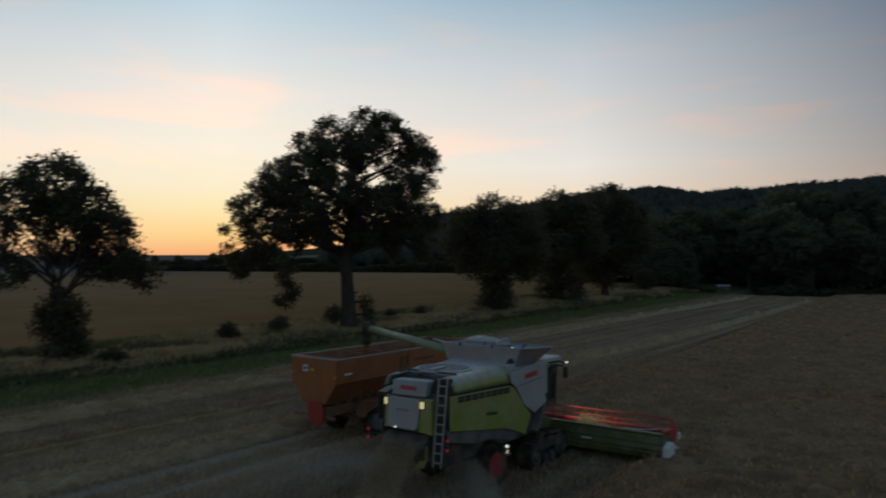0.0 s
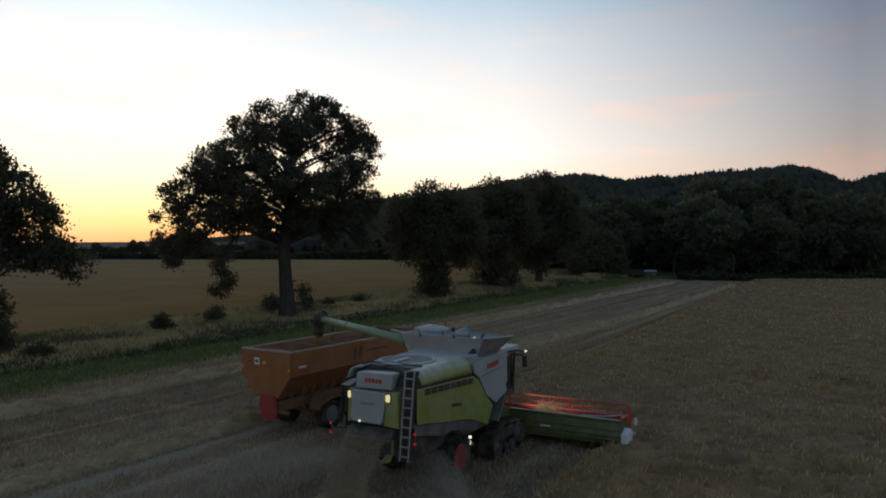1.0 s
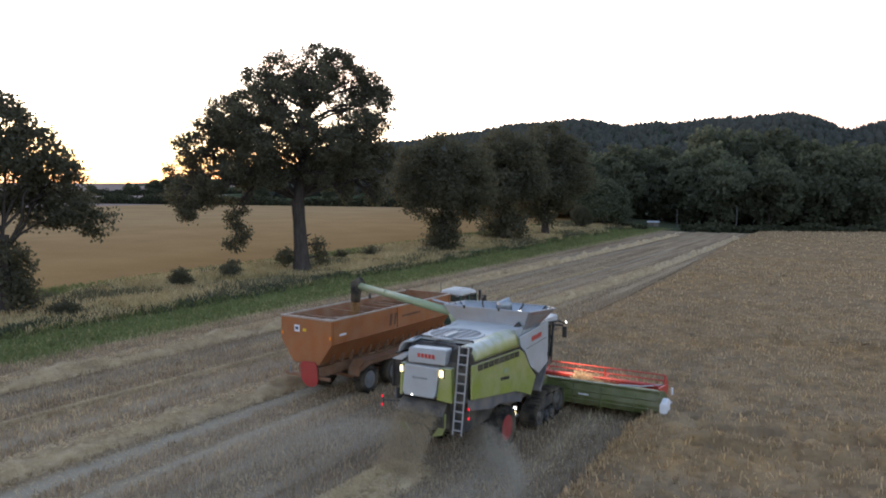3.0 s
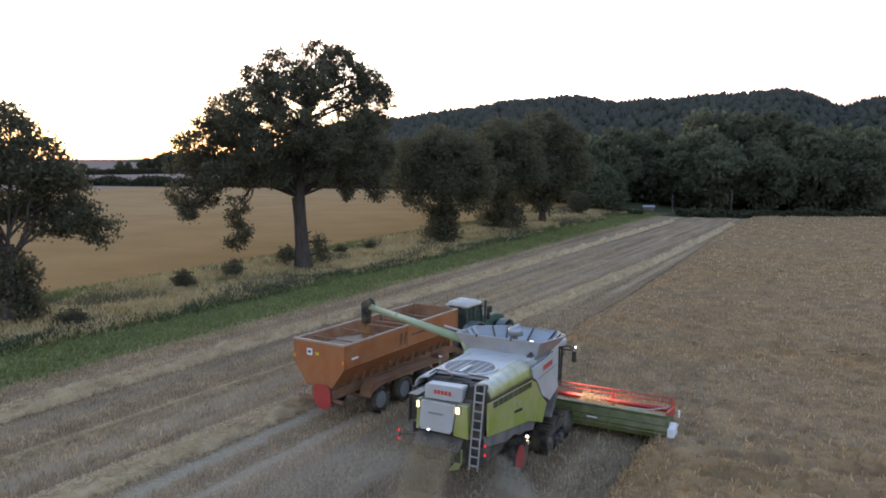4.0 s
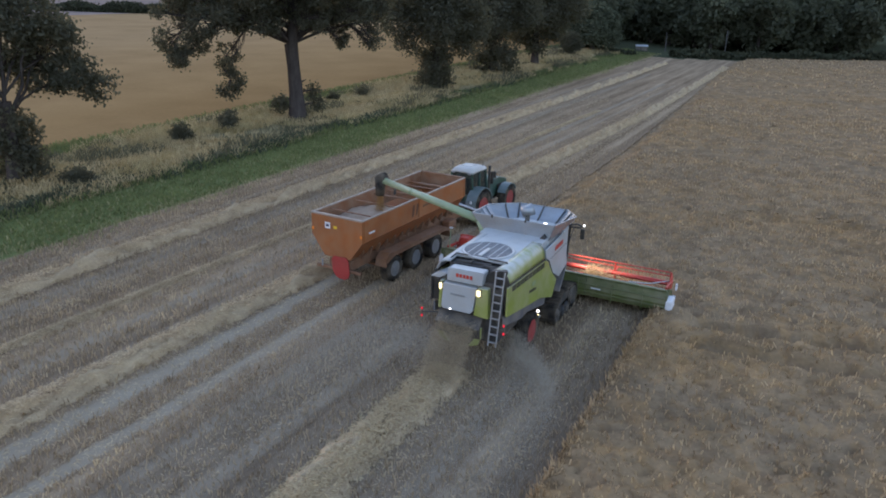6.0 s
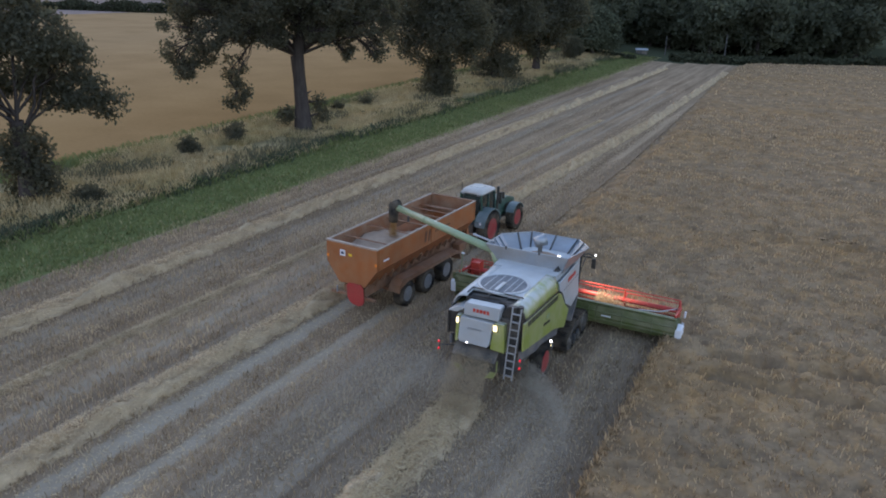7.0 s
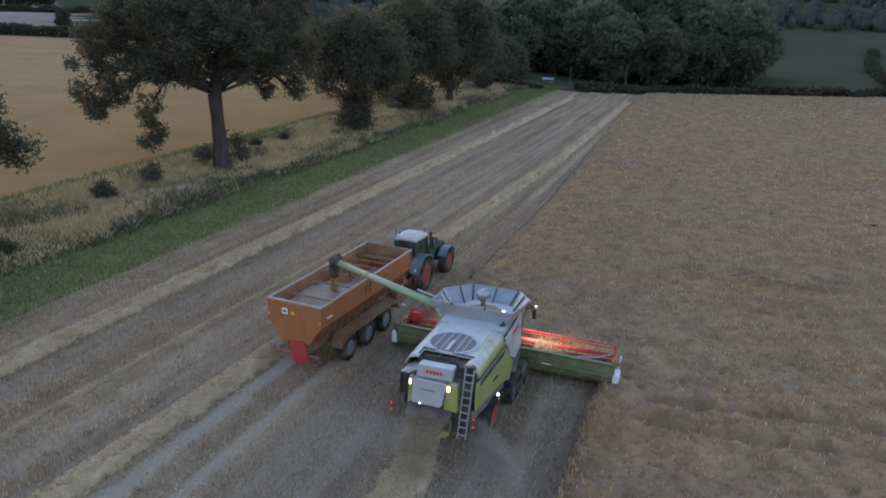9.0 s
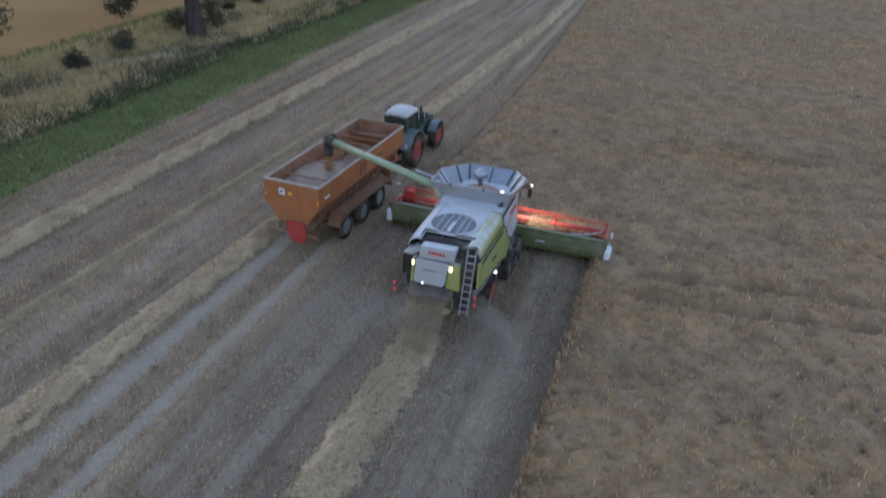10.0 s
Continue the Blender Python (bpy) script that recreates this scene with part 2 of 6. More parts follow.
def add_streaks(m, scale, dark, lo, hi, along=0.012):
    """Long streaks that run with the drilling, where wheels and straw have passed."""
    n, l = m.node_tree.nodes, m.node_tree.links
    b = n["Principled BSDF"]
    src = b.inputs["Base Color"].links[0].from_socket
    tc = n.new("ShaderNodeTexCoord")
    mp = n.new("ShaderNodeMapping")
    mp.inputs["Scale"].default_value = (scale, along, 1)
    mp.inputs["Rotation"].default_value = (0, 0, radians(-1.2))
    l.new(tc.outputs["Object"], mp.inputs[0])
    q = n.new("ShaderNodeTexNoise")
    q.inputs["Scale"].default_value = 1.0
    q.inputs["Detail"].default_value = 3
    l.new(mp.outputs[0], q.inputs[0])
    r = n.new("ShaderNodeMapRange")
    r.inputs["From Min"].default_value, r.inputs["From Max"].default_value = lo, hi
    l.new(q.outputs[0], r.inputs[0])
    x = n.new("ShaderNodeMix")
    x.data_type = "RGBA"
    x.blend_type = "MULTIPLY"
    x.inputs[7].default_value = (*dark, 1)
    l.new(r.outputs[0], x.inputs[0])
    l.new(src, x.inputs[6])
    l.new(x.outputs[2], b.inputs["Base Color"])


M_VERGE = material("green_verge", (0.190, 0.212, 0.080), 0.95, 0, (0.120, 0.132, 0.052), 0.8, 14.0, 0.6, spread=0.6)
M_ROUGH = material("rough_grass_ground", (0.36, 0.295, 0.155), 0.95, 0, (0.15, 0.13, 0.07), 0.5, 8.0, 0.6, spread=0.6)
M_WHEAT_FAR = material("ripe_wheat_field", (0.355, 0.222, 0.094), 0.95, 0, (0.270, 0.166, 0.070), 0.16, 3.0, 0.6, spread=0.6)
M_WHEAT = material("standing_wheat", (0.33, 0.240, 0.142), 0.95, 0, (0.16, 0.116, 0.069), 0.9, 7.0, 0.8, spread=0.6)
M_STRAW = material("straw", (0.53, 0.415, 0.255), 0.9, 0, (0.29, 0.22, 0.135), 2.6, 17.0, 1.0, (1, 0.5, 1), spread=0.6)
M_MEADOW = material("green_meadow", (0.078, 0.084, 0.050), 0.95, 0, (0.060, 0.065, 0.039), 0.03, 1.0, 0.3, spread=0.6)
# distant haze is put into this colour, paler than the land itself
M_FARLAND = material("far_farmland", (0.29, 0.225, 0.19), 0.95, 0, (0.19, 0.150, 0.125), 0.006, 0.3, 0.2, spread=0.4)
M_HILL = material("hillside", (0.07, 0.085, 0.045), 0.95, 0, (0.04, 0.05, 0.03), 0.05, 1.0, 0.3)
M_STALK = leafy("wheat_stalks", (0.57, 0.438, 0.266), (0.22, 0.161, 0.095))
M_STUB = leafy("stubble_stalks", (0.60, 0.47, 0.29), (0.20, 0.145, 0.09))
for m in (M_WHEAT, M_STALK):
    add_streaks(m, 0.06, (1.10, 1.03, 0.90), 0.46, 0.70, 0.22)
    add_streaks(m, 0.25, (0.94, 0.94, 0.94), 0.48, 0.70, 0.5)
    add_streaks(m, 2.1, (1.11, 1.045, 0.93), 0.49, 0.62, 1.5)
    add_streaks(m, 1.7, (0.82, 0.81, 0.83), 0.51, 0.64, 1.9)
add_streaks(M_WHEAT_FAR, 0.12, (0.955, 0.95, 0.94), 0.44, 0.68, 0.05)
# bluer, paler tint across the far part, its grazing sheen put into the colour
paint_far_sheen(M_WHEAT_FAR, (1.03, 1.12, 1.34), -48, -105)
for m in (M_STUBBLE, M_STUB):
    add_streaks(m, 0.85, (0.80, 0.78, 0.77), 0.46, 0.64)
    add_streaks(m, 0.55, (1.20, 1.22, 1.23), 0.50, 0.66)
    add_tracks(m, (0.35, 0.30, 0.222))
M_BLADE_DRY = leafy("dry_grass_blades", (0.64, 0.515, 0.29), (0.33, 0.265, 0.14))
add_streaks(M_BLADE_DRY, 0.35, (0.84, 0.88, 0.80), 0.46, 0.62, 0.16)
add_streaks(M_BLADE_DRY, 0.9, (0.88, 0.80, 0.68), 0.48, 0.64, 0.5)
M_BLADE_GREEN = leafy("green_grass_blades", (0.215, 0.238, 0.088), (0.128, 0.142, 0.058))
M_LEAF_OAK = leafy("oak_leaves", (0.112, 0.111, 0.080), (0.078, 0.078, 0.056), passes=(1.6, 1.45, 1.0), thin=0.42)
M_LEAF_WOOD = leafy("wood_leaves", (0.118, 0.124, 0.084), (0.086, 0.092, 0.066), 0.26, passes=(1.4, 1.4, 1.1), thin=0.5)
M_LEAF_HEDGE = leafy("hedge_leaves", (0.072, 0.076, 0.046), (0.044, 0.047, 0.029), thin=0.3)
M_LEAF_PALE = leafy("willow_leaves", (0.125, 0.135, 0.085), (0.075, 0.085, 0.055))
# greyer, bluer green than the near trees: haze painted into the leaves
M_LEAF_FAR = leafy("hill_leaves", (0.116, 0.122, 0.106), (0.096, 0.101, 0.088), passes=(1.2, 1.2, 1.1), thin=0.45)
M_BARK = material("bark", (0.085, 0.072, 0.064), 0.95, 0, (0.045, 0.038, 0.034), 4.0, 30.0, 0.9, (1, 1, 0.25))


# ---- mesh helpers ----
def link_mesh(name, verts, quads, mat, parent=None, label="", smooth=False):
    """A mesh from arrays of corners and four-sided (or three-sided) faces."""
    verts = np.asarray(verts, dtype=np.float32)
    quads = np.asarray(quads, dtype=np.int32)
    k = quads.shape[1]
    me = bpy.data.meshes.new(name)
    me.vertices.add(len(verts))
    me.vertices.foreach_set("co", verts.ravel())
    me.loops.add(quads.size)
    me.loops.foreach_set("vertex_index", quads.ravel())
    me.polygons.add(len(quads))
    me.polygons.foreach_set("loop_start", np.arange(0, quads.size, k, dtype=np.int32))
    if smooth:
        me.polygons.foreach_set("use_smooth", np.ones(len(quads), dtype=bool))
    me.update(calc_edges=True)
    me.validate()
    me.materials.append(mat)
    ob = new(name, me)
    if parent:
        ob.parent = parent
    if label:
        ob["label"] = label
    return ob


def part(name, bm, mat, parent, label="", smooth=False):
    me = bpy.data.meshes.new(name)
    bmesh.ops.recalc_face_normals(bm, faces=bm.faces)
    bm.to_mesh(me)
    bm.free()
    if smooth:
        for p in me.polygons:
            p.use_smooth = True
    me.materials.append(mat)
    ob = new(name, me)
    ob.parent = parent
    if label:
        ob["label"] = label
    return ob


def thing(name, m, label, category, group=""):
    ob = new(name)
    ob.empty_display_size = 0.3
    ob.matrix_basis = m
    return tagged(ob, label, category, group)


def box(bm, x0, x1, y0, y1, z0, z1, bevel=0.015):
    r = bmesh.ops.create_cube(bm, size=1.0)
    vs = r["verts"]
    for v in vs:
        v.co = Vector(((x0 + x1) / 2 + v.co.x * (x1 - x0), (y0 + y1) / 2 + v.co.y * (y1 - y0), (z0 + z1) / 2 + v.co.z * (z1 - z0)))
    if bevel:
        es = list({e for v in vs for e in v.link_edges})
        bmesh.ops.bevel(bm, geom=es, offset=bevel, segments=2, affect="EDGES", profile=0.6)
    return bm


def boxed(x0, x1, y0, y1, z0, z1, bevel=0.015):
    return box(bmesh.new(), x0, x1, y0, y1, z0, z1, bevel)


def prism(bm, outline, a, b, axis="x", bevel=0.0):
    """A plate: an outline in the two other axes, from a to b along the axis."""
    def at(p, q):
        return {"x": (q, p[0], p[1]), "y": (p[0], q, p[1]), "z": (p[0], p[1], q)}[axis]
    lo = [bm.verts.new(at(p, a)) for p in outline]
    hi = [bm.verts.new(at(p, b)) for p in outline]
    fs = [bm.faces.new(lo), bm.faces.new(hi[::-1])]
    k = len(outline)
    for i in range(k):
        fs.append(bm.faces.new((lo[i], lo[(i + 1) % k], hi[(i + 1) % k], hi[i])))
    if bevel:
        es = list({e for f in fs for e in f.edges})
        bmesh.ops.bevel(bm, geom=es, offset=bevel, segments=2, affect="EDGES", profile=0.6)
    return bm


def plate(outline, a, b, axis="x", bevel=0.0):
    return prism(bmesh.new(), outline, a, b, axis, bevel)


def rod(bm, p0, p1, r0, r1=None, seg=10):
    p0, p1 = Vector(p0), Vector(p1)
    d = p1 - p0
    r1 = r0 if r1 is None else r1
    m = Matrix.Translation((p0 + p1) / 2) @ d.to_track_quat("Z", "Y").to_matrix().to_4x4()
    bmesh.ops.create_cone(bm, cap_ends=True, segments=seg, radius1=r0, radius2=r1, depth=d.length, matrix=m)
    return bm


def rods(pairs, r, seg=8):
    bm = bmesh.new()
    for a, b in pairs:
        rod(bm, a, b, r, r, seg)
    return bm


def lathe(profile, centre, seg=28, axis="x"):
    """A ring turned about an axis; the profile lists (along the axis, radius)."""
    bm = bmesh.new()
    rings = []
    for a, r in profile:
        ring = []
        for k in range(seg):
            w = 2 * math.pi * k / seg
            c, s = r * math.cos(w), r * math.sin(w)
            p = {"x": (a, c, s), "y": (c, a, s), "z": (c, s, a)}[axis]
            ring.append(bm.verts.new(Vector(p) + Vector(centre)))
        rings.append(ring)
    for A, B in zip(rings, rings[1:]):
        for k in range(seg):
            bm.faces.new((A[k], A[(k + 1) % seg], B[(k + 1) % seg], B[k]))
    for ring, r in ((rings[0], profile[0][1]), (rings[-1], profile[-1][1])):
        if r > 0.001:
            bm.faces.new(ring)
    return bm


class Limbs:
    """Tapered limbs gathered into one mesh."""

    def __init__(self):
        self.v, self.f, self.k = [], [], 0

    def limb(self, pts, radii, seg=7):
        pts = [Vector(p) for p in pts]
        for i, (p, r) in enumerate(zip(pts, radii)):
            d = (pts[min(i + 1, len(pts) - 1)] - pts[max(i - 1, 0)]).normalized()
            u = d.cross(Vector((0.31, 0.95, 0.1))).normalized()
            w = d.cross(u)
            for k in range(seg):
                a = 2 * math.pi * k / seg
                self.v.append(p + (u * math.cos(a) + w * math.sin(a)) * r)
            if i:
                b = self.k + (i - 1) * seg
                for k in range(seg):
                    self.f.append((b + k, b + (k + 1) % seg, b + seg + (k + 1) % seg, b + seg + k))
        self.k += len(pts) * seg

    def mesh(self, name, mat, parent):
        return link_mesh(name, [tuple(v) for v in self.v], self.f, mat, parent, smooth=True)


def scatter(centres, size, rng, flat=0.0, aspect=0.6):
    """Small leaf-shaped faces at the centres, turned at random. Returns corners and faces."""
    n = len(centres)
    u = rng.normal(size=(n, 3))
    u[:, 2] *= 1 - flat
    u /= np.linalg.norm(u, axis=1)[:, None]
    w = rng.normal(size=(n, 3))
    w[:, 2] *= 1 - flat
    w -= (w * u).sum(1)[:, None] * u
    w /= np.linalg.norm(w, axis=1)[:, None]
    s = (size * rng.uniform(0.6, 1.3, n))[:, None]
    v = np.stack([centres - u * s, centres - w * s * aspect, centres + u * s, centres + w * s * aspect], 1).reshape(-1, 3)
    return v, np.arange(4 * n).reshape(n, 4)


def blades(x, y, z, height, width, rng, lean=0.35):
    """Upright narrow blades. Returns corners and faces."""
    n = len(x)
    a = rng.uniform(0, 2 * math.pi, n)
    h = height * rng.uniform(0.6, 1.2, n)
    wd = width * rng.uniform(0.6, 1.3, n)
    dx, dy = np.cos(a) * wd, np.sin(a) * wd
    lx, ly = rng.normal(0, lean, n) * h, rng.normal(0, lean, n) * h
    v = np.stack([
        np.stack([x - dx, y - dy, z], 1), np.stack([x + dx, y + dy, z], 1),
        np.stack([x + dx * 0.7 + lx, y + dy * 0.7 + ly, z + h], 1), np.stack([x - dx * 0.7 + lx, y - dy * 0.7 + ly, z + h], 1)], 1).reshape(-1, 3)
    return v, np.arange(4 * n).reshape(n, 4)


def wobble(x, y, seed=0.0):
    """A smooth pseudo-random wave between -1 and 1."""
    return (np.sin(x * 1.0 + 1.7 * np.sin(y * 0.63 + seed) + seed) + np.sin(y * 1.13 + 2.1 * np.sin(x * 0.71 - seed) + 2 * seed) + np.sin((x + y) * 0.57 + seed * 3)) / 3


# ---- lie of the land ----
def smooth01(a, b, v):
    v = np.asarray(v, float)
    t = np.clip((v - a) / (b - a), 0, 1)
    return t * t * (3 - 2 * t)


def land(x, y):
    x, y = np.asarray(x, float), np.asarray(y, float)
    z = 0.03 * np.clip(-x - 9, 0, 60) + 0.008 * np.clip(y - 15, 0, 90) * smooth01(-26, -34, x)
    r = np.hypot(x - 10, y + 20)
    th = np.degrees(np.arctan2(-(x - 10), y + 20))
    ridge = 58 - 22 * smooth01(22, 36, th) - 36 * smooth01(36, 46, th) - 4.5 * np.exp(-((th - 15.9) / 1.6) ** 2) - 10 * np.exp(-((th - 1.2) / 1.4) ** 2) + 2.5 * np.exp(-((th - 7) / 4.0) ** 2) - 8 * smooth01(6, -30, th) + 1.6 * np.sin(th * 0.42) + 0.7 * np.sin(th * 1.3 + 1)
    ridge = np.where(np.abs(th) > 100, 8, ridge)
    hill = 1.36 * ridge * smooth01(260, 1000, r)
    far = -1.5 * smooth01(150, 600, r) * smooth01(36, 50, th) + 4 * smooth01(1500, 2600, r) * smooth01(36, 50, th)
    return z + hill + far


def field_end(x):
    return 127 + 0.6 * (x + 22)


def crop_edge(y):
    return -5.0 - 2.8 * smooth01(40, 125, y)


def build_ground():
    xs = np.unique(np.concatenate([
        [-4200, -3000, -2200, -1600, -1200], np.arange(-1000, -200, 32), np.arange(-190, -50, 7.0), [-48, -44.5, -41, -39, -35, -31.5, -28.3, -25.8, -23.3],
        np.arange(-21, 31, 2.0), np.arange(35, 200, 7.0), np.arange(215, 900, 32), [1000, 1200, 1500, 2000, 3000, 4200]]))
    ys = np.unique(np.concatenate([
        [-4200, -2500, -1500, -800, -400, -200, -120, -80, -55], np.arange(-40, 182, 3.0), np.arange(190, 400, 12), np.arange(412, 1120, 30), [1200, 1500, 1900, 2400, 3200, 4200]]))
    X, Y = np.meshgrid(xs, ys)
    Z = land(X, Y) + 0.03 * wobble(X * 0.9, Y * 0.5)
    V = np.stack([X, Y, Z], -1).reshape(-1, 3)
    nx, ny = len(xs), len(ys)
    i = np.arange(nx * ny).reshape(ny, nx)
    F = np.stack([i[:-1, :-1], i[:-1, 1:], i[1:, 1:], i[1:, :-1]], -1).reshape(-1, 4)
    ob = link_mesh("ground", V, F, M_STUBBLE, smooth=True)
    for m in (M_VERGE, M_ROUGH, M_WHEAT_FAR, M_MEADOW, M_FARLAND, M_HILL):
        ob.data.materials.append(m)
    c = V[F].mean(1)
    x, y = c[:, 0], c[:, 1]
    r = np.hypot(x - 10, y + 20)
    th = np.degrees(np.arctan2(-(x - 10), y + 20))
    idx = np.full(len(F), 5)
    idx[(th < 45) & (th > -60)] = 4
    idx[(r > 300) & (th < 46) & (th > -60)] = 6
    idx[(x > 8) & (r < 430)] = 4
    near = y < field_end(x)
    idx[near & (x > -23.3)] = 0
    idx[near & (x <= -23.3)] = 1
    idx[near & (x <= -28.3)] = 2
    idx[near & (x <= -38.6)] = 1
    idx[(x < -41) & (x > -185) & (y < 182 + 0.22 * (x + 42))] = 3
    ob.data.polygons.foreach_set("material_index", idx.astype(np.int32))
    tagged(ob, "harvested stubble field, grass verge and farmland rolling to a hill", "ground", kind="structure")


def lift(x, y):
    """The top of the standing wheat over the land."""
    rng_h = 0.50 + 0.085 * wobble(x * 3.1, y * 2.7, 1.0) + 0.085 * wobble(x * 8.3, y * 9.1, 2.0) + 0.05 * wobble(x * 0.7, y * 0.6, 4.0)
    rng_h = rng_h - 0.17 * np.clip((wobble(x * 4.3, y * 5.2, 8.0) + 0.6 * wobble(x * 8.1, y * 9.3, 3.0) - 0.74) / 0.22, 0, 1)
    for row in (6.0, 8.0, 24.9, 26.7):
        path = row + 0.10 * (x - 8) + 0.16 * np.sin(x * 0.45 + row)
        gap = np.exp(-((y - path) / 0.36) ** 4) * np.clip(1.0 + 0.35 * wobble(x * 1.7, row + 0 * x, row), 0, 1) * smooth01(5.5, 7.5, x)
        rng_h = rng_h - 0.46 * gap
    return rng_h


def build_wheat():
    rng = np.random.default_rng(5)
    vs, fs, k = [], [], 0
    for x0, x1, y0, y1, st in ((4.8, 32, -34, 26, 0.17), (4.8, 32, 26, 44, 0.3), (4.8, 32, -70, -34, 1.2), (32, 120, -70, 44, 1.6), (4.8, 120, 44, 190, 1.3), (-8, 4.8, 10.3, 60, 0.2), (-8, 4.8, 60, 150, 0.8)):
        gx, gy = np.arange(x0, x1 + st * 0.99, st), np.arange(y0, y1 + st * 0.99, st)
        gx[-1], gy[-1] = x1, y1
        X, Y = np.meshgrid(gx, gy)
        if x0 == -8:
            X = np.maximum(X, crop_edge(Y) + 0.12 * wobble(X, Y * 2.3))
        end = field_end(X) - 1.5
        Y = np.minimum(Y, end)
        Z = land(X, Y) + lift(X, Y) + rng.normal(0, 0.022, X.shape)
        if x0 == -8:
            Z -= 0.45 * smooth01(1.8, 0.1, X - crop_edge(Y)) * smooth01(14, 22, Y)
        V = np.stack([X, Y, Z], -1).reshape(-1, 3)
        i = np.arange(X.size).reshape(X.shape) + k
        F = np.stack([i[:-1, :-1], i[:-1, 1:], i[1:, 1:], i[1:, :-1]], -1).reshape(-1, 4)
        vs.append(V)
        fs.append(F)
        k += len(V)
    # the cut faces of the crop
    for a, b in (((4.8, -70), (4.8, 10.3)), ((4.8, 10.3), (-5.0, 10.3)), ((-5.0, 10.3), (-5.0, 40)), ((-5.0, 40), (-7.8, 125))):
        n = 400
        t = np.linspace(0, 1, n)
        x, y = a[0] + (b[0] - a[0]) * t, a[1] + (b[1] - a[1]) * t
        x = x + 0.06 * wobble(x, y * 3)
        z = land(x, y)
        V = np.concatenate([np.stack([x, y, z], 1), np.stack([x, y, z + 0.5 - 0.42 * smooth01(14, 22, y)], 1)])
        i = np.arange(n) + k
        F = np.stack([i[:-1], i[1:], i[1:] + n, i[:-1] + n], 1)
        vs.append(V)
        fs.append(F)
        k += 2 * n
    crop = link_mesh("standing_wheat", np.concatenate(vs), np.concatenate(fs), M_WHEAT, smooth=True)
    tagged(crop, "uncut ripe wheat standing beside the stubble", "crop", kind="stuff")
    # stalks with ears that stick out of the top and hang over the cut edge
    belts = []
    for n, d0, d1, wide, tall in ((165000, 0, 62, 0.028, 0.40), (60000, 50, 95, 0.055, 0.42), (44000, 80, 175, 0.12, 0.42)):
        r = d0 + (d1 - d0) * np.sqrt(rng.uniform(0.02, 1, n)) if d0 else d1 * rng.uniform(0, 1, n) ** 0.62
        a = rng.uniform(-0.75, 1.35, n)
        x, y = 8 + r * np.sin(a), -22 + r * np.cos(a)
        keep = (x > 4.75) | ((y > 10.3) & (x > crop_edge(y)))
        keep &= (y < field_end(x) - 1.5) & (x < 118) & (lift(x, y) > 0.38) & ((y < 16) | (x > crop_edge(y) + 1.3))
        belts.append((x[keep], y[keep], wide, tall))
    bx, by = rng.uniform(4.9, 24, 22000), rng.uniform(-34, -14, 22000)
    belts.append((bx, by, 0.028, 0.40))
    ex = np.concatenate([4.86 + rng.normal(0, 0.08, 5000), crop_edge(np.full(500, 0.0)) + rng.normal(0, 0.10, 500), rng.uniform(-5, 4.8, 3000)])
    ey = np.concatenate([rng.uniform(-34, 10.3, 5000), rng.uniform(10.3, 17, 500), 10.3 + rng.normal(0, 0.1, 3000)])
    belts.append((ex, ey, 0.026, 0.38))
    vv, ff, k = [], [], 0
    for x, y, wide, tall in belts:
        z = land(x, y) + np.maximum(lift(x, y) - 0.30, 0.02)
        v, f = blades(x, y, z, tall, wide, rng, 0.28)
        vv.append(v)
        ff.append(f + k)
        k += len(v)
    v, f = np.concatenate(vv), np.concatenate(ff)
    st = link_mesh("wheat_stalks", v, f, M_STALK)
    tagged(st, "pale ears and stalks of ripe wheat", "crop", kind="stuff")


def build_stubble():
    rng = np.random.default_rng(6)
    n = 120000
    x = np.round(rng.uniform(-23, 4.8, n) / 0.25) * 0.25 + rng.normal(0, 0.07, n)
    y = np.where(rng.uniform(0, 1, n) < 0.88, rng.triangular(-34, -20, 44, n), rng.triangular(-10, 20, 95, n))
    free = np.ones(n, bool)
    for cx, wide, y1, much in TRACKS:
        if much > 0.6:
            free &= (np.abs(x - cx - 0.012 * y) > wide * rng.uniform(0.25, 0.62, n)) | (y > y1)
    x, y = x[free], y[free]
    z = land(x, y)
    v, f = blades(x, y, z, 0.17, 0.018, rng, 0.25)
    tagged(link_mesh("stubble_stalks", v, f, M_STUB), "short cut stubble stalks in rows", "stubble", kind="stuff")
    # loose straw lies about in long streaks
    n = 44000
    y = -34 + 104 * rng.power(0.78, n)
    x = rng.choice([-21.5, -16.8, -14.6, -9.3, -7.2, -7.2, -9.3, -4.0, 1.2, 3.2], n) + rng.normal(0, 0.45, n)
    c = np.stack([x, y, land(x, y) + rng.uniform(0.02, 0.10, n)], 1)
    v, f = scatter(c, 0.085, rng, flat=0.8, aspect=0.15)
    tagged(link_mesh("loose_straw", v, f, M_STRAW_BITS), "loose straw scattered in streaks on the stubble", "straw", kind="stuff")


M_STRAW_BITS = leafy("straw_bits", (0.68, 0.545, 0.345), (0.41, 0.32, 0.195))


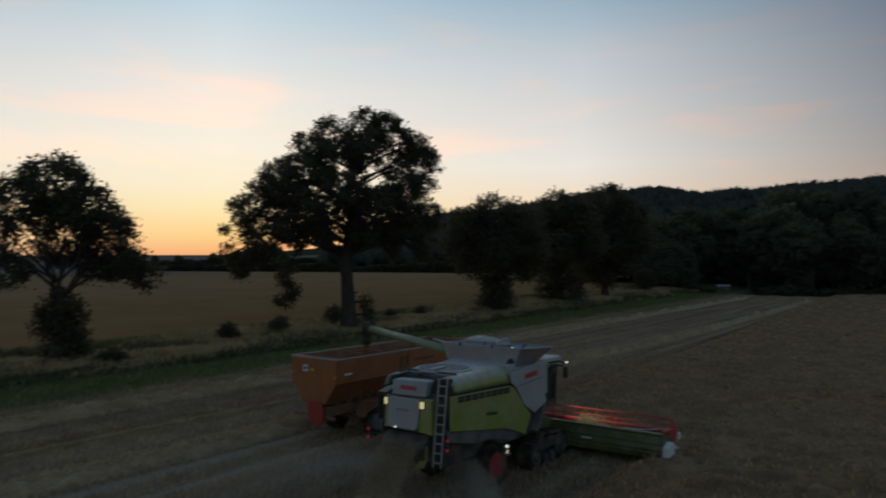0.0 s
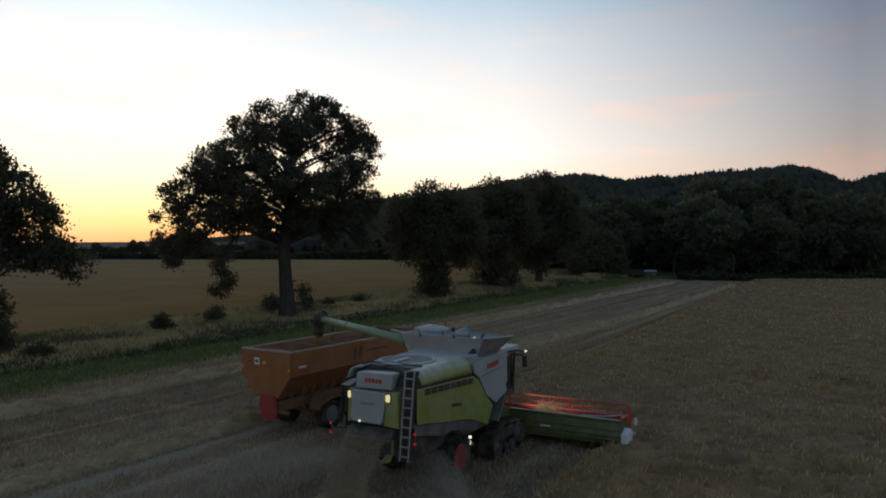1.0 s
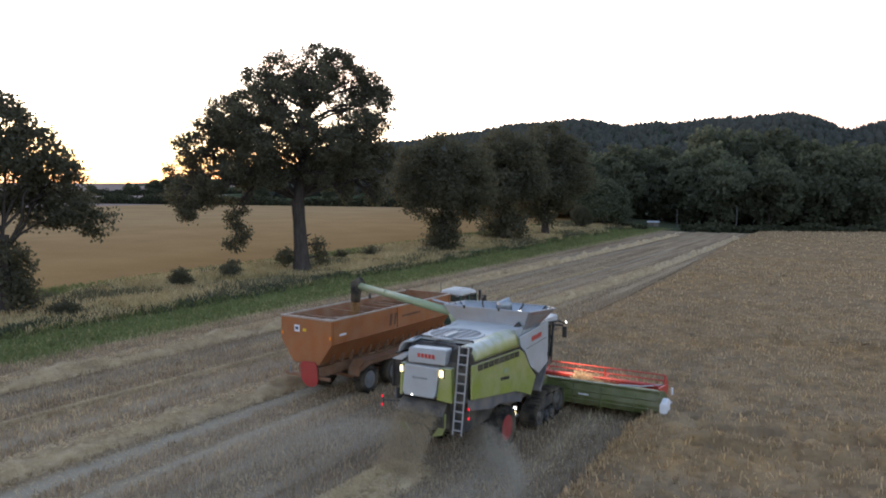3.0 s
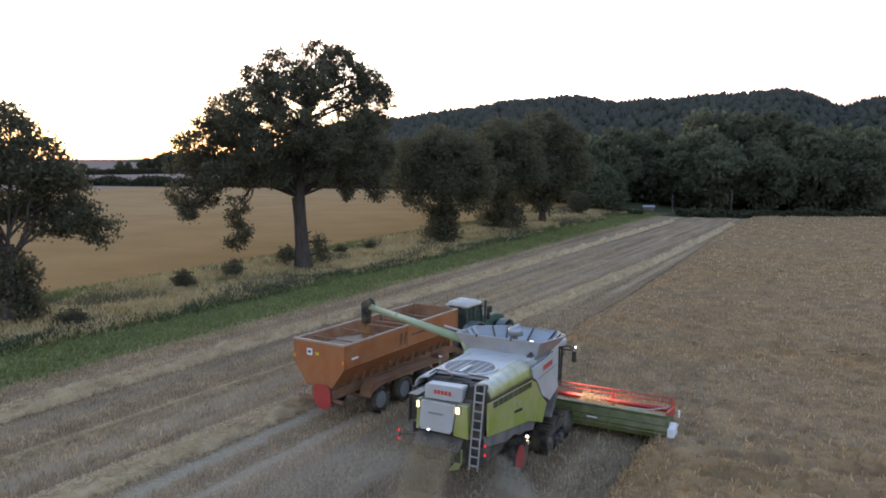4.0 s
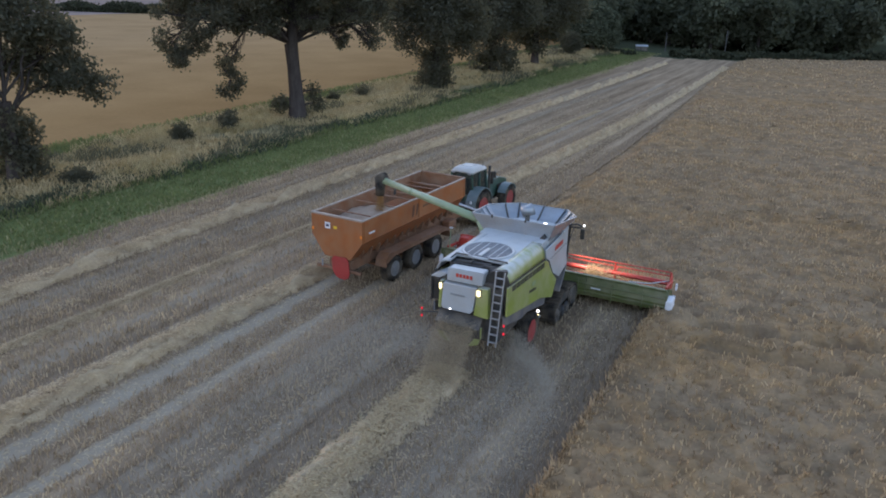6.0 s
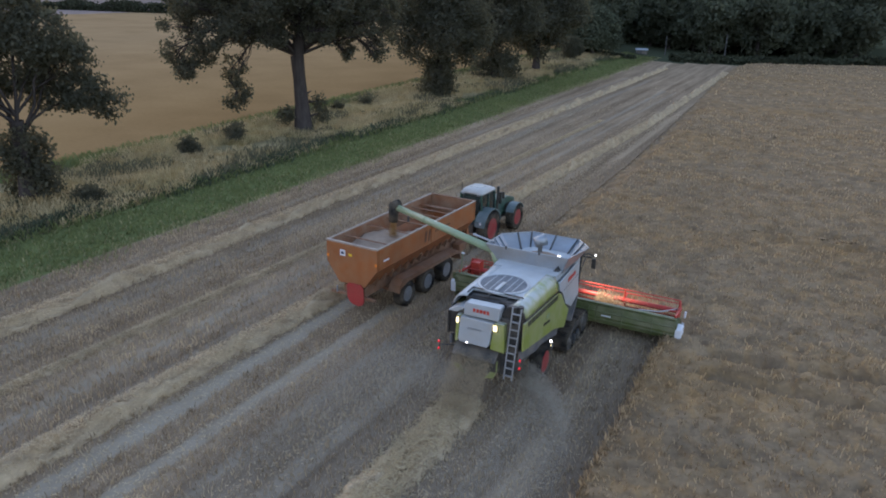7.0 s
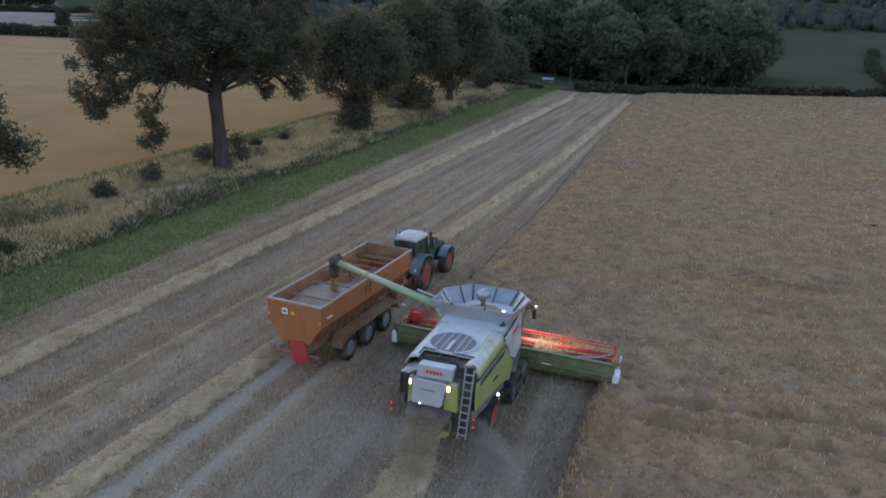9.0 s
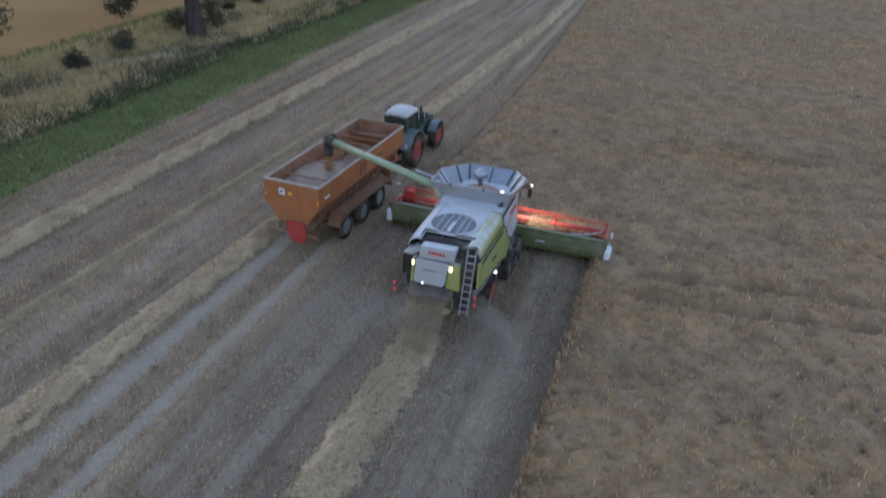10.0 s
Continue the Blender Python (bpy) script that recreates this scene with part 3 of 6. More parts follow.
def swath(line, y0, y1, width, height, seed, label, dense=300, bits=None):
    """A windrow of straw: a ridge with an uneven top, and loose straws on it."""
    rng = np.random.default_rng(seed)
    ys = np.arange(y0, y1, 0.16)
    us = np.linspace(-1, 1, 15)
    U, Y = np.meshgrid(us, ys)
    X = line(Y) + U * width / 2 * (1 + 0.18 * wobble(Y * 0.8, U * 2, seed) + 0.16 * wobble(Y * 4.1, U * 3, seed + 1) + 0.10 * rng.normal(size=Y.shape) * np.abs(U))
    rise = height * np.clip((y1 - Y) / 1.2, 0, 1)
    H = rise * (1 - U * U) ** 0.8 * (0.68 + 0.55 * wobble(Y * 1.3, U * 3, seed + 2) + 0.36 * wobble(Y * 3.7, U * 5, seed + 4)) + rng.normal(0, 0.045, U.shape) * (1 - U * U)
    V = np.stack([X, Y, land(X, Y) - 0.02 + H], -1).reshape(-1, 3)
    i = np.arange(U.size).reshape(U.shape)
    F = np.stack([i[:-1, :-1], i[:-1, 1:], i[1:, 1:], i[1:, :-1]], -1).reshape(-1, 4)
    ob = link_mesh("straw_swath", V, F, M_STRAW, smooth=True)
    tagged(ob, label, "swath", "straw swaths on the field", kind="stuff")
    n = int(min(y1 - y0, 100) * dense)
    y = y0 + min(y1 - y0, 100) * rng.power(0.65, n)
    u = rng.normal(0, 0.55, n)
    x = line(y) + u * width / 2
    c = np.stack([x, y, land(x, y) + height * np.clip((y1 - y) / 1.2, 0.1, 1) * np.clip(1 - u * u, 0.06, 1) ** 0.8 * rng.uniform(0.6, 1.15, n) + 0.04], 1)
    v, f = scatter(c, 0.09, rng, flat=0.8, aspect=0.16)
    lo = link_mesh("swath_straws", v, f, bits or M_STRAW_BITS)
    tagged(lo, "loose straws on a windrow", "straw", kind="stuff")


def build_swaths():
    swath(lambda y: -19.4 + 0.012 * y, -40, 118, 1.05, 0.50, 11, "long pale windrow of straw beside the grass verge")
    swath(lambda y: -10.45 + 0.04 * np.clip(y, -30, 60), -40, 120, 1.15, 0.52, 12, "pale windrow of straw beside the grain trailer")
    swath(lambda y: -15.0 + 0.035 * np.clip(y, -30, 60), -40, 60, 0.6, 0.10, 14, "thin flattened windrow of straw")
    swath(lambda y: -0.68 + 0.01 * y, -40, 0.4, 1.75, 0.34, 13, "fresh golden windrow of straw behind the combine", 1000, M_GOLD_BITS)


def build_grass():
    rng = np.random.default_rng(7)
    # tall dry grass between the verge and the far field
    n = 120000
    y = -30 + 160 * rng.power(0.72, n)
    x = rng.uniform(-39.5, -28.2, n)
    keep = wobble(x * 0.55, y * 0.35, 3.0) + 0.5 * wobble(x * 1.9, y * 1.5, 5.0) > -0.60 + 0.5 * (x > -30.2) + 0.35 * (x < -38)
    x, y = x[keep], y[keep]
    hgt = 0.44 + 0.24 * wobble(x * 0.4, y * 0.3, 6.0)
    v, f = blades(x, y, land(x, y), hgt, 0.024, rng, 0.5)
    tagged(link_mesh("dry_grass", v, f, M_BLADE_DRY), "tall dry bleached grass along the field edge", "grass", kind="stuff")
    n = 60000
    y = -30 + 165 * rng.power(0.7, n)
    x = np.where(rng.uniform(0, 1, n) < 0.75, rng.uniform(-29.6, -23.4, n) + 0.4 * wobble(y * 0.7, y * 0.2), rng.uniform(-41.2, -38.3, n))
    v, f = blades(x, y, land(x, y), np.where(x > -28, 0.16, 0.34), 0.04, rng, 0.45)
    tagged(link_mesh("green_grass", v, f, M_BLADE_GREEN), "short green grass verge", "grass", kind="stuff")
    n = 9000
    y = -30 + 165 * rng.power(0.7, n)
    x = np.where(rng.uniform(0, 1, n) < 0.5, rng.uniform(-29, -23, n), -23.2 + rng.normal(0, 0.45, n) + 0.5 * wobble(y * 0.6, y * 0.25))
    v, f = blades(x, y, land(x, y), 0.2, 0.035, rng, 0.4)
    tagged(link_mesh("dry_tufts", v, f, M_BLADE_MIXED), "bleached tufts through the green verge", "grass", kind="stuff")
    # weeds in patches through the dry grass
    n = 32000
    y = -30 + 160 * rng.power(0.70, n)
    x = rng.uniform(-39.5, -28.6, n)
    keep = wobble(x * 0.8, y * 0.45, 9.0) + 0.4 * wobble(x * 2.3, y * 1.9, 7.0) > 0.26 - 0.45 * (x > -31.5) - 0.5 * smooth01(16, 2, y)
    x, y = x[keep], y[keep]
    v, f = blades(x, y, land(x, y), 0.5 + 0.25 * wobble(x * 0.5, y * 0.4, 2.0), 0.05, rng, 0.45)
    tagged(link_mesh("weeds", v, f, M_WEED), "patches of dull green and brown weeds in the dry grass", "weeds", kind="stuff")
    n = 16000
    y = -30 + 160 * rng.power(0.6, n)
    x = -28.9 + rng.normal(0, 0.45, n) + 0.5 * wobble(y * 0.3, y * 0.13, 3.0)
    keep = rng.uniform(0, 1, n) < np.clip(0.75 + 0.6 * wobble(x * 0.2, y * 0.35, 1.0) - 0.006 * y, 0.15, 1)
    x, y = x[keep], y[keep]
    v, f = blades(x, y, land(x, y), 0.42, 0.05, rng, 0.5)
    tagged(link_mesh("weeds", v, f, M_NETTLE), "dark green nettles along the edge of the verge", "weeds", kind="stuff")


M_GOLD_BITS = leafy("fresh_straw_bits", (0.61, 0.50, 0.31), (0.45, 0.365, 0.222))
M_FALL = leafy("falling_straw_bits", (0.50, 0.42, 0.29), (0.35, 0.29, 0.195))
M_CHAFF = leafy("chaff", (0.50, 0.465, 0.385), (0.43, 0.40, 0.335))
M_NETTLE = leafy("nettle_blades", (0.10, 0.115, 0.072), (0.055, 0.065, 0.042))
M_WEED = leafy("weed_blades", (0.19, 0.17, 0.10), (0.105, 0.105, 0.068))
M_BLADE_MIXED = leafy("mixed_grass_blades", (0.36, 0.33, 0.17), (0.21, 0.205, 0.095))


# ---- trees ----
def crown_points(lobes, per, gap, rng, spread=0.5):
    """Centres of leaves: tufts on the lobes' shells, with holes between them."""
    out, tufts = [], []
    for (lx, ly, lz, lr) in lobes:
        n = int(per * lr * lr)
        d = rng.normal(size=(n, 3))
        d /= np.linalg.norm(d, axis=1)[:, None]
        d[:, 2] *= 0.85
        p = np.array((lx, ly, lz)) + d * lr * rng.uniform(0.45, 1.06, n)[:, None] ** 0.6
        w = wobble(p[:, 0] * 1.9 + p[:, 2] * 1.1, p[:, 1] * 1.9 - p[:, 2] * 1.6, lx)
        p = p[w > gap]
        tufts.append(p)
    t = np.concatenate(tufts)
    k = 15
    out = np.repeat(t, k, 0) + rng.normal(0, spread, (len(t) * k, 3)) * np.array((1, 1, 0.7))
    return out, t


def build_tree(name, m, lobes, trunk_r, fork, leaf, per, gap, label, leaf_mat, group="", seed=1, twigs=9, spread=0.5, lean=(0, 0), leader=0.0):
    rng = np.random.default_rng(seed)
    ob = thing(name, m, label, "tree", group)
    pts, tufts = crown_points(lobes, per, gap, rng, spread)
    pts[:, 2] = np.maximum(pts[:, 2], 0.25)
    lim = Limbs()
    fx, fy = lean
    lim.limb([(0, 0, -0.4), (0, 0, 0.15), (fx * 0.2, fy * 0.2, fork * 0.35), (fx * 0.6, fy * 0.6, fork * 0.7), (fx, fy, fork)], [trunk_r * 2.0, trunk_r * 1.4, trunk_r * 1.05, trunk_r * 0.92, trunk_r * 1.0], 12)
    top = Vector((fx, fy, fork))
    mast = [top]
    if leader:
        mast = [top, Vector((fx + 0.5, fy - 0.2, fork + 0.35 * (leader - fork))), Vector((fx + 0.2, fy + 0.3, fork + 0.7 * (leader - fork))), Vector((fx + 0.9, fy, leader))]
        lim.limb(mast, [trunk_r * 0.95, trunk_r * 0.70, trunk_r * 0.48, trunk_r * 0.22], 10)
    for (lx, ly, lz, lr) in lobes:
        c = Vector((lx, ly, lz))
        if lz < fork - 1.2:
            above = [Vector(q[:3]) for q in lobes if q[2] > lz + 0.6]
            near = min(above, key=lambda q: (q - c).length)
            if math.hypot(lx, ly) < 2.8:
                near = Vector((fx * 0.4, fy * 0.4, max(0.3, lz - 0.5)))
            bend = near.lerp(c, 0.5) + Vector((rng.normal(0, 0.2), rng.normal(0, 0.2), 0.1))
            lim.limb([near, bend, c], [trunk_r * 0.22, trunk_r * 0.15, trunk_r * 0.06], 6)
            continue
        start = top - Vector((0, 0, rng.uniform(0, 0.25) * fork))
        if leader:
            rise = min(max((lz - 0.5 * math.hypot(lx, ly) - fork) / (leader - fork), 0.0), 0.97) * 3
            start = mast[int(rise)].lerp(mast[int(rise) + 1], rise - int(rise))
        if lz < fork + 1.5:
            start = top + Vector((0, 0, 0.3 if not leader else rng.uniform(0.2, 2.4)))
            mid = Vector((fx + (lx - fx) * 0.55, fy + (ly - fy) * 0.55, max(fork, lz) + 1.6 + 0.12 * math.hypot(lx, ly)))
        else:
            mid = start.lerp(c, 0.5) + Vector((rng.normal(0, 0.5), rng.normal(0, 0.5), 0.12 * (c - start).length * (0.6 if lz > fork else 1.6)))
        r0 = trunk_r * (0.17 + 0.05 * lr)
        lim.limb([start, start.lerp(mid, 0.55) + Vector((rng.normal(0, 0.25), rng.normal(0, 0.25), 0.2)), mid, mid.lerp(c, 0.6) + Vector((rng.normal(0, 0.3), rng.normal(0, 0.3), 0)), c], [r0, r0 * 0.8, r0 * 0.62, r0 * 0.45, r0 * 0.28], 7)
        d = np.linalg.norm(tufts - np.array(c), axis=1)
        near = tufts[d < lr * 1.1]
        if len(near):
            for q in near[rng.integers(0, len(near), int(twigs * max(1.0, lr / 2)))]:
                b = mid.lerp(c, rng.uniform(0.2, 1.0))
                e = Vector(q)
                h = b.lerp(e, 0.5) + Vector((rng.normal(0, 0.25), rng.normal(0, 0.25), rng.normal(0.1, 0.2)))
                lim.limb([b, h, e], [r0 * 0.27, r0 * 0.17, 0.02], 5)
    lim.mesh("trunk", M_BARK, ob)
    v, f = scatter(pts, leaf, rng, aspect=0.62)
    link_mesh("crown", v, f, leaf_mat, ob)
    return ob


def turned(x, y, dz=0.0, rz=0.0, s=1.0):
    return Matrix.Translation((x, y, float(land(x, y)) + dz)) @ Matrix.Rotation(radians(rz), 4, "Z") @ Matrix.Scale(s, 4)


def build_hedgerow_trees():
    # each crown has its broad side turned to the stubble
    build_tree("oak_tree", turned(-34.0, 34.2, 0, 42, 1.01), [
        (1.5, 0.0, 18.7, 2.3), (4.2, 0.5, 17.4, 2.1), (-1.4, 0.5, 18.1, 2.2), (-3.8, 0.0, 16.7, 2.0), (6.3, 0.0, 15.3, 1.8), (-6.5, 0.5, 14.5, 1.7), (-8.0, -0.4, 13.5, 1.2), (6.9, -0.5, 13.3, 1.4),
        (0.8, -3.4, 16.8, 2.2), (-2.6, -3.4, 15.2, 2.1), (-5.2, -2.8, 13.2, 1.9), (1.0, 3.6, 16.6, 2.2), (-3.4, 3.4, 15.0, 2.2), (-6.0, 3.0, 12.6, 1.9), (5.0, -2.4, 12.8, 1.9), (5.0, 2.8, 13.2, 2.0), (8.0, 0.4, 14.2, 1.2), (7.2, 0.2, 16.2, 1.2), (5.9, -0.2, 17.2, 1.5), (3.4, 0.2, 18.9, 1.7), (3.4, 2.6, 15.3, 1.4), (1.2, -2.6, 14.6, 1.2), (-3.2, 0.0, 12.6, 1.9), (2.2, 0.2, 12.2, 1.8), (-0.6, -0.6, 10.4, 1.9), (-6.4, 0.2, 11.0, 1.9), (-3.8, 0.2, 9.6, 1.7), (5.2, 0.2, 10.6, 1.8), (2.6, 0.4, 9.0, 1.5), (-8.2, 0.2, 12.0, 1.5),
        (-0.6, -4.6, 12.6, 2.0), (0.4, 4.8, 12.4, 2.1), (-3.6, -4.4, 11.2, 1.9), (2.6, -4.6, 11.4, 1.7), (-3.8, 4.6, 11.0, 2.0), (4.2, 4.4, 10.8, 1.9),
        (-9.6, 0.0, 11.0, 1.7), (-10.4, 0.3, 9.0, 1.5), (-10.6, 0.0, 7.0, 1.3), (-9.6, -0.3, 5.5, 1.1), (-8.0, 1.6, 9.4, 1.7), (-7.4, -1.6, 8.4, 1.6), (-8.4, -0.6, 6.6, 1.1), (-5.2, -2.6, 9.0, 1.6), (-5.4, 2.4, 8.6, 1.6),
        (-5.9, -0.6, 5.7, 1.25), (-6.2, -0.3, 4.5, 1.2), (-5.7, -0.6, 3.6, 1.15), (-5.9, -0.4, 2.7, 0.9),
        (7.2, 0.0, 10.8, 1.6), (7.6, 0.3, 8.8, 1.3), (6.6, -0.6, 7.3, 1.2), (7.4, 0.2, 6.3, 0.8), (5.0, -1.8, 9.6, 1.6), (4.6, 2.2, 9.0, 1.6), (3.6, -0.6, 7.2, 1.1),
        (-2.8, -2.6, 8.6, 1.6), (1.6, -2.8, 9.2, 1.6), (-2.4, 2.8, 8.8, 1.6), (1.8, 3.0, 8.8, 1.5),
        (1.4, 0.5, 2.5, 0.8), (1.6, 0.4, 1.4, 0.8), (0.9, 0.7, 3.4, 0.5), (-1.4, 0.5, 1.2, 0.75), (-0.9, 0.6, 1.8, 0.55)],
        0.62, 6.6, 0.13, 84, 0.06, "tall spreading oak with dark leaves in the dry grass", M_LEAF_OAK, "hedgerow trees", 21, 18, 0.24, (-0.3, 0.2), 15.5)
    build_tree("oak_tree", turned(-34.4, 6.8, 0, 60, 0.96), [
        (-0.2, 0, 12.2, 2.3), (-2.6, 1, 10.8, 2.2), (1.8, -1, 10.4, 2.1), (3.2, 0.5, 8.8, 1.8), (-4.4, -1, 8.4, 2.1), (4.2, 0.0, 6.8, 1.5), (5.7, 0.5, 5.8, 1.1), (0.4, 2, 8.4, 2.2), (-5.6, 0.5, 6.6, 1.7), (-3.0, -2, 6.4, 1.5), (2.6, 1.5, 6.4, 1.4), (-7.0, 0.3, 5.4, 1.2), (0.0, -0.2, 3.8, 1.4), (0.1, 0.2, 2.4, 1.7), (0.2, 0.0, 1.0, 1.6)],
        0.45, 5.2, 0.14, 70, -0.25, "broad hedgerow oak with ivy thick round its trunk", M_LEAF_OAK, "hedgerow trees", 22, 11, 0.30)
    build_tree("field_tree", turned(-33.4, 60, 0, 35), [
        (0.2, 0, 11.6, 3.0), (-3.0, 0.5, 10.4, 2.8), (3.2, -0.5, 10.4, 2.7), (-4.4, 0, 7.8, 2.3), (4.2, 0.5, 7.4, 2.4), (0, 2, 8.0, 3.0), (0, -2, 7.6, 2.8), (-3.2, -1, 5.2, 1.6), (3.0, 1, 5.0, 1.6), (-0.1, 0, 4.2, 1.5), (0.1, 0, 3.2, 1.6), (-0.2, 0, 2.2, 1.7), (0.6, 0.3, 1.2, 1.5), (-0.8, -0.2, 1.0, 1.2)],
        0.42, 4.4, 0.19, 36, -0.25, "rounded dark tree with undergrowth round its foot", M_LEAF_OAK, "hedgerow trees", 23, 8)
    build_tree("field_tree", turned(-34.0, 78, 0, 20), [
        (0, 0, 13.0, 3.2), (-2.6, 1, 11.0, 3.0), (3.0, 0, 11.6, 3.0), (-3.8, 0, 7.8, 2.8), (4.0, 0.4, 8.0, 2.8), (0, 2, 8.6, 3.2), (0, -2, 7.4, 3.0), (-1.0, 0, 3.4, 2.4), (1.4, 0, 2.0, 2.2), (-1.8, 0, 1.2, 1.6)],
        0.42, 4.0, 0.22, 26, -0.28, "dense dark tree at the field edge", M_LEAF_OAK, "hedgerow trees", 24, 8)
    build_tree("field_tree", turned(-32.6, 91, 0, 20), [
        (0, 0, 14.6, 3.4), (-3.0, 1, 12.4, 3.2), (3.4, 0, 12.6, 3.2), (-4.2, 0, 9.0, 3.0), (4.6, 0.4, 9.0, 3.0), (0, 2, 9.6, 3.4), (0, -2, 8.4, 3.2), (2.5, 0, 5.6, 2.2), (-2.5, 0, 5.2, 2.4), (0, 0, 2.8, 1.6)],
        0.5, 5.0, 0.23, 26, -0.28, "tall dense dark tree at the field edge", M_LEAF_OAK, "hedgerow trees", 25, 8)
    build_tree("willow_tree", turned(-33.0, 122, 0, 20), [
        (0, 0, 6.6, 2.6), (-2.2, 1, 5.4, 2.4), (2.2, 0, 5.6, 2.4), (0, 2, 4.0, 2.6), (0, -2, 3.6, 2.6), (-3.0, 0, 2.6, 2.0), (3, 0, 2.6, 2.0)],
        0.3, 2.5, 0.24, 26, -0.6, "grey-green willow at the far corner of the field", M_LEAF_PALE, "", 26, 6)


def build_bush(x, y, r, h, seed, label, mat=None):
    rng = np.random.default_rng(seed)
    ob = thing("bush", turned(x, y, 0, rng.uniform(0, 360)), label, "bush", "bushes along the field edge")
    lobes = [(0, 0, h * 0.6, r * 0.7), (r * 0.45, 0.1, h * 0.45, r * 0.5), (-r * 0.45, 0.2, h * 0.4, r * 0.5), (0.1, -r * 0.4, h * 0.4, r * 0.5)]
    pts, tufts = crown_points(lobes, 130, -0.8, rng, 0.16)
    pts[:, 2] = np.maximum(pts[:, 2], 0.02)
    lim = Limbs()
    for q in tufts[rng.integers(0, len(tufts), 14)]:
        lim.limb([(0, 0, -0.1), (q[0] * 0.4, q[1] * 0.4, q[2] * 0.6), tuple(q)], [0.05, 0.03, 0.01], 5)
    lim.mesh("stems", M_BARK, ob)
    v, f = scatter(pts, 0.10, rng)
    link_mesh("foliage", v, f, mat or M_LEAF_OAK, ob)


def build_bushes():
    for i, (x, y, r, h) in enumerate(((-35.0, 21.0, 0.95, 1.5), (-35.2, 26.3, 0.9, 1.2), (-36.1, 27.4, 1.0, 1.4), (-37.0, 44, 0.6, 0.9), (-36.4, 48.5, 0.6, 1.0), (-31.0, 8.6, 1.2, 0.7))):
        build_bush(x, y, r, h, 40 + i, "low dark thorn bush in the dry grass")
    build_bush(-33.2, 109.5, 2.6, 4.2, 60, "round dense dark bush at the field corner")
    build_bush(46, 178, 2.4, 3.4, 61, "dark bush on the meadow's edge")


def build_wood():
    rng = np.random.default_rng(31)
    kinds = []
    for k in range(4):
        n = 9 + k
        lobes = [(0, 0, 12.5, 3.0)] + [(rng.uniform(2.2, 4.4) * math.cos(a), rng.uniform(2.2, 4.4) * math.sin(a), rng.uniform(4.5, 11), rng.uniform(2.2, 3.2)) for a in np.linspace(0, 6.28, n, endpoint=False)] + [(0, 0, 3.0, 3.0)]
        t = build_tree("wood_tree", turned(-26 + 9 * k, 158 + 2 * k + 4 * k), lobes, 0.35, 4.5, 0.50, 5.2, -0.5, "full dark broadleaf tree in the wood", M_LEAF_WOOD, "trees of the wood", 70 + k, 3, 0.6)
        kinds.append(t)
    spots = []
    for row in range(4):
        for x in np.arange(-64, 36, 7.0):
            px, py = x + rng.uniform(-2.2, 2.2), field_end(x) + 21 + 12 * row + rng.uniform(-3, 3)
            if row == 0 and -32 < px < -20:
                continue
            if px > 12 + 2 * row:
                continue
            spots.append((px, py, (rng.uniform(0.72, 1.12) + 0.05 * row) * (1 + (0.16 * row if px > -28 else 0))))
    for x, y, s in spots:
        copy_thing(kinds[int(rng.integers(4))], turned(x, y, 0, rng.uniform(0, 360), s))
    # clumps of trees out on the far farmland
    for th, r, s in ((52.2, 610, 0.62), (51.7, 640, 0.55), (50.8, 625, 0.62), (50.5, 640, 0.78), (50.2, 650, 0.66), (49.6, 630, 0.88), (49.2, 645, 1.0), (48.8, 640, 1.05), (48.4, 650, 0.95), (48.0, 655, 1.05), (47.4, 660, 0.9), (54.6, 600, 0.55), (56.2, 640, 0.6), (57.1, 650, 0.55)):
        x, y = 10 - r * math.sin(radians(th)), -20 + r * math.cos(radians(th))
        copy_thing(kinds[int(rng.integers(4))], turned(x, y, -1.0 * s, rng.uniform(0, 360), s))
    # further rows of trees about the far fields
    for x, y, s in ((-230, 205, 0.5), (-206, 212, 0.6), (-168, 208, 0.45), (-190, 330, 0.9), (-170, 336, 1.0), (-150, 340, 0.9), (-130, 352, 1.0), (-95, 215, 0.8), (-82, 222, 0.9), (-70, 205, 0.9)):
        copy_thing(kinds[int(rng.integers(4))], turned(x, y, -1.6 * s, rng.uniform(0, 360), s))


def hedge(points, width, height, seed, label):
    rng = np.random.default_rng(seed)
    cs = []
    for a, b in zip(points, points[1:]):
        d = math.hypot(b[0] - a[0], b[1] - a[1])
        n = int(d * 62 * height / 1.6)
        t = rng.uniform(0, 1, n)
        w = rng.normal(0, width / 3, n)
        x = a[0] + (b[0] - a[0]) * t - (b[1] - a[1]) / d * w
        y = a[1] + (b[1] - a[1]) * t + (b[0] - a[0]) / d * w
        top = height * np.clip(0.78 + 0.35 * wobble(x * 0.5, y * 0.5, seed) + 0.28 * wobble(x * 0.13, y * 0.13, seed + 1), 0.12, 1.6)
        cs.append(np.stack([x, y, land(x, y) + top * rng.uniform(-0.05, 1, n)], 1))
    v, f = scatter(np.concatenate(cs), 0.42, rng)
    tagged(link_mesh("hedge", v, f, M_LEAF_HEDGE), label, "hedge", "field hedges", kind="stuff")


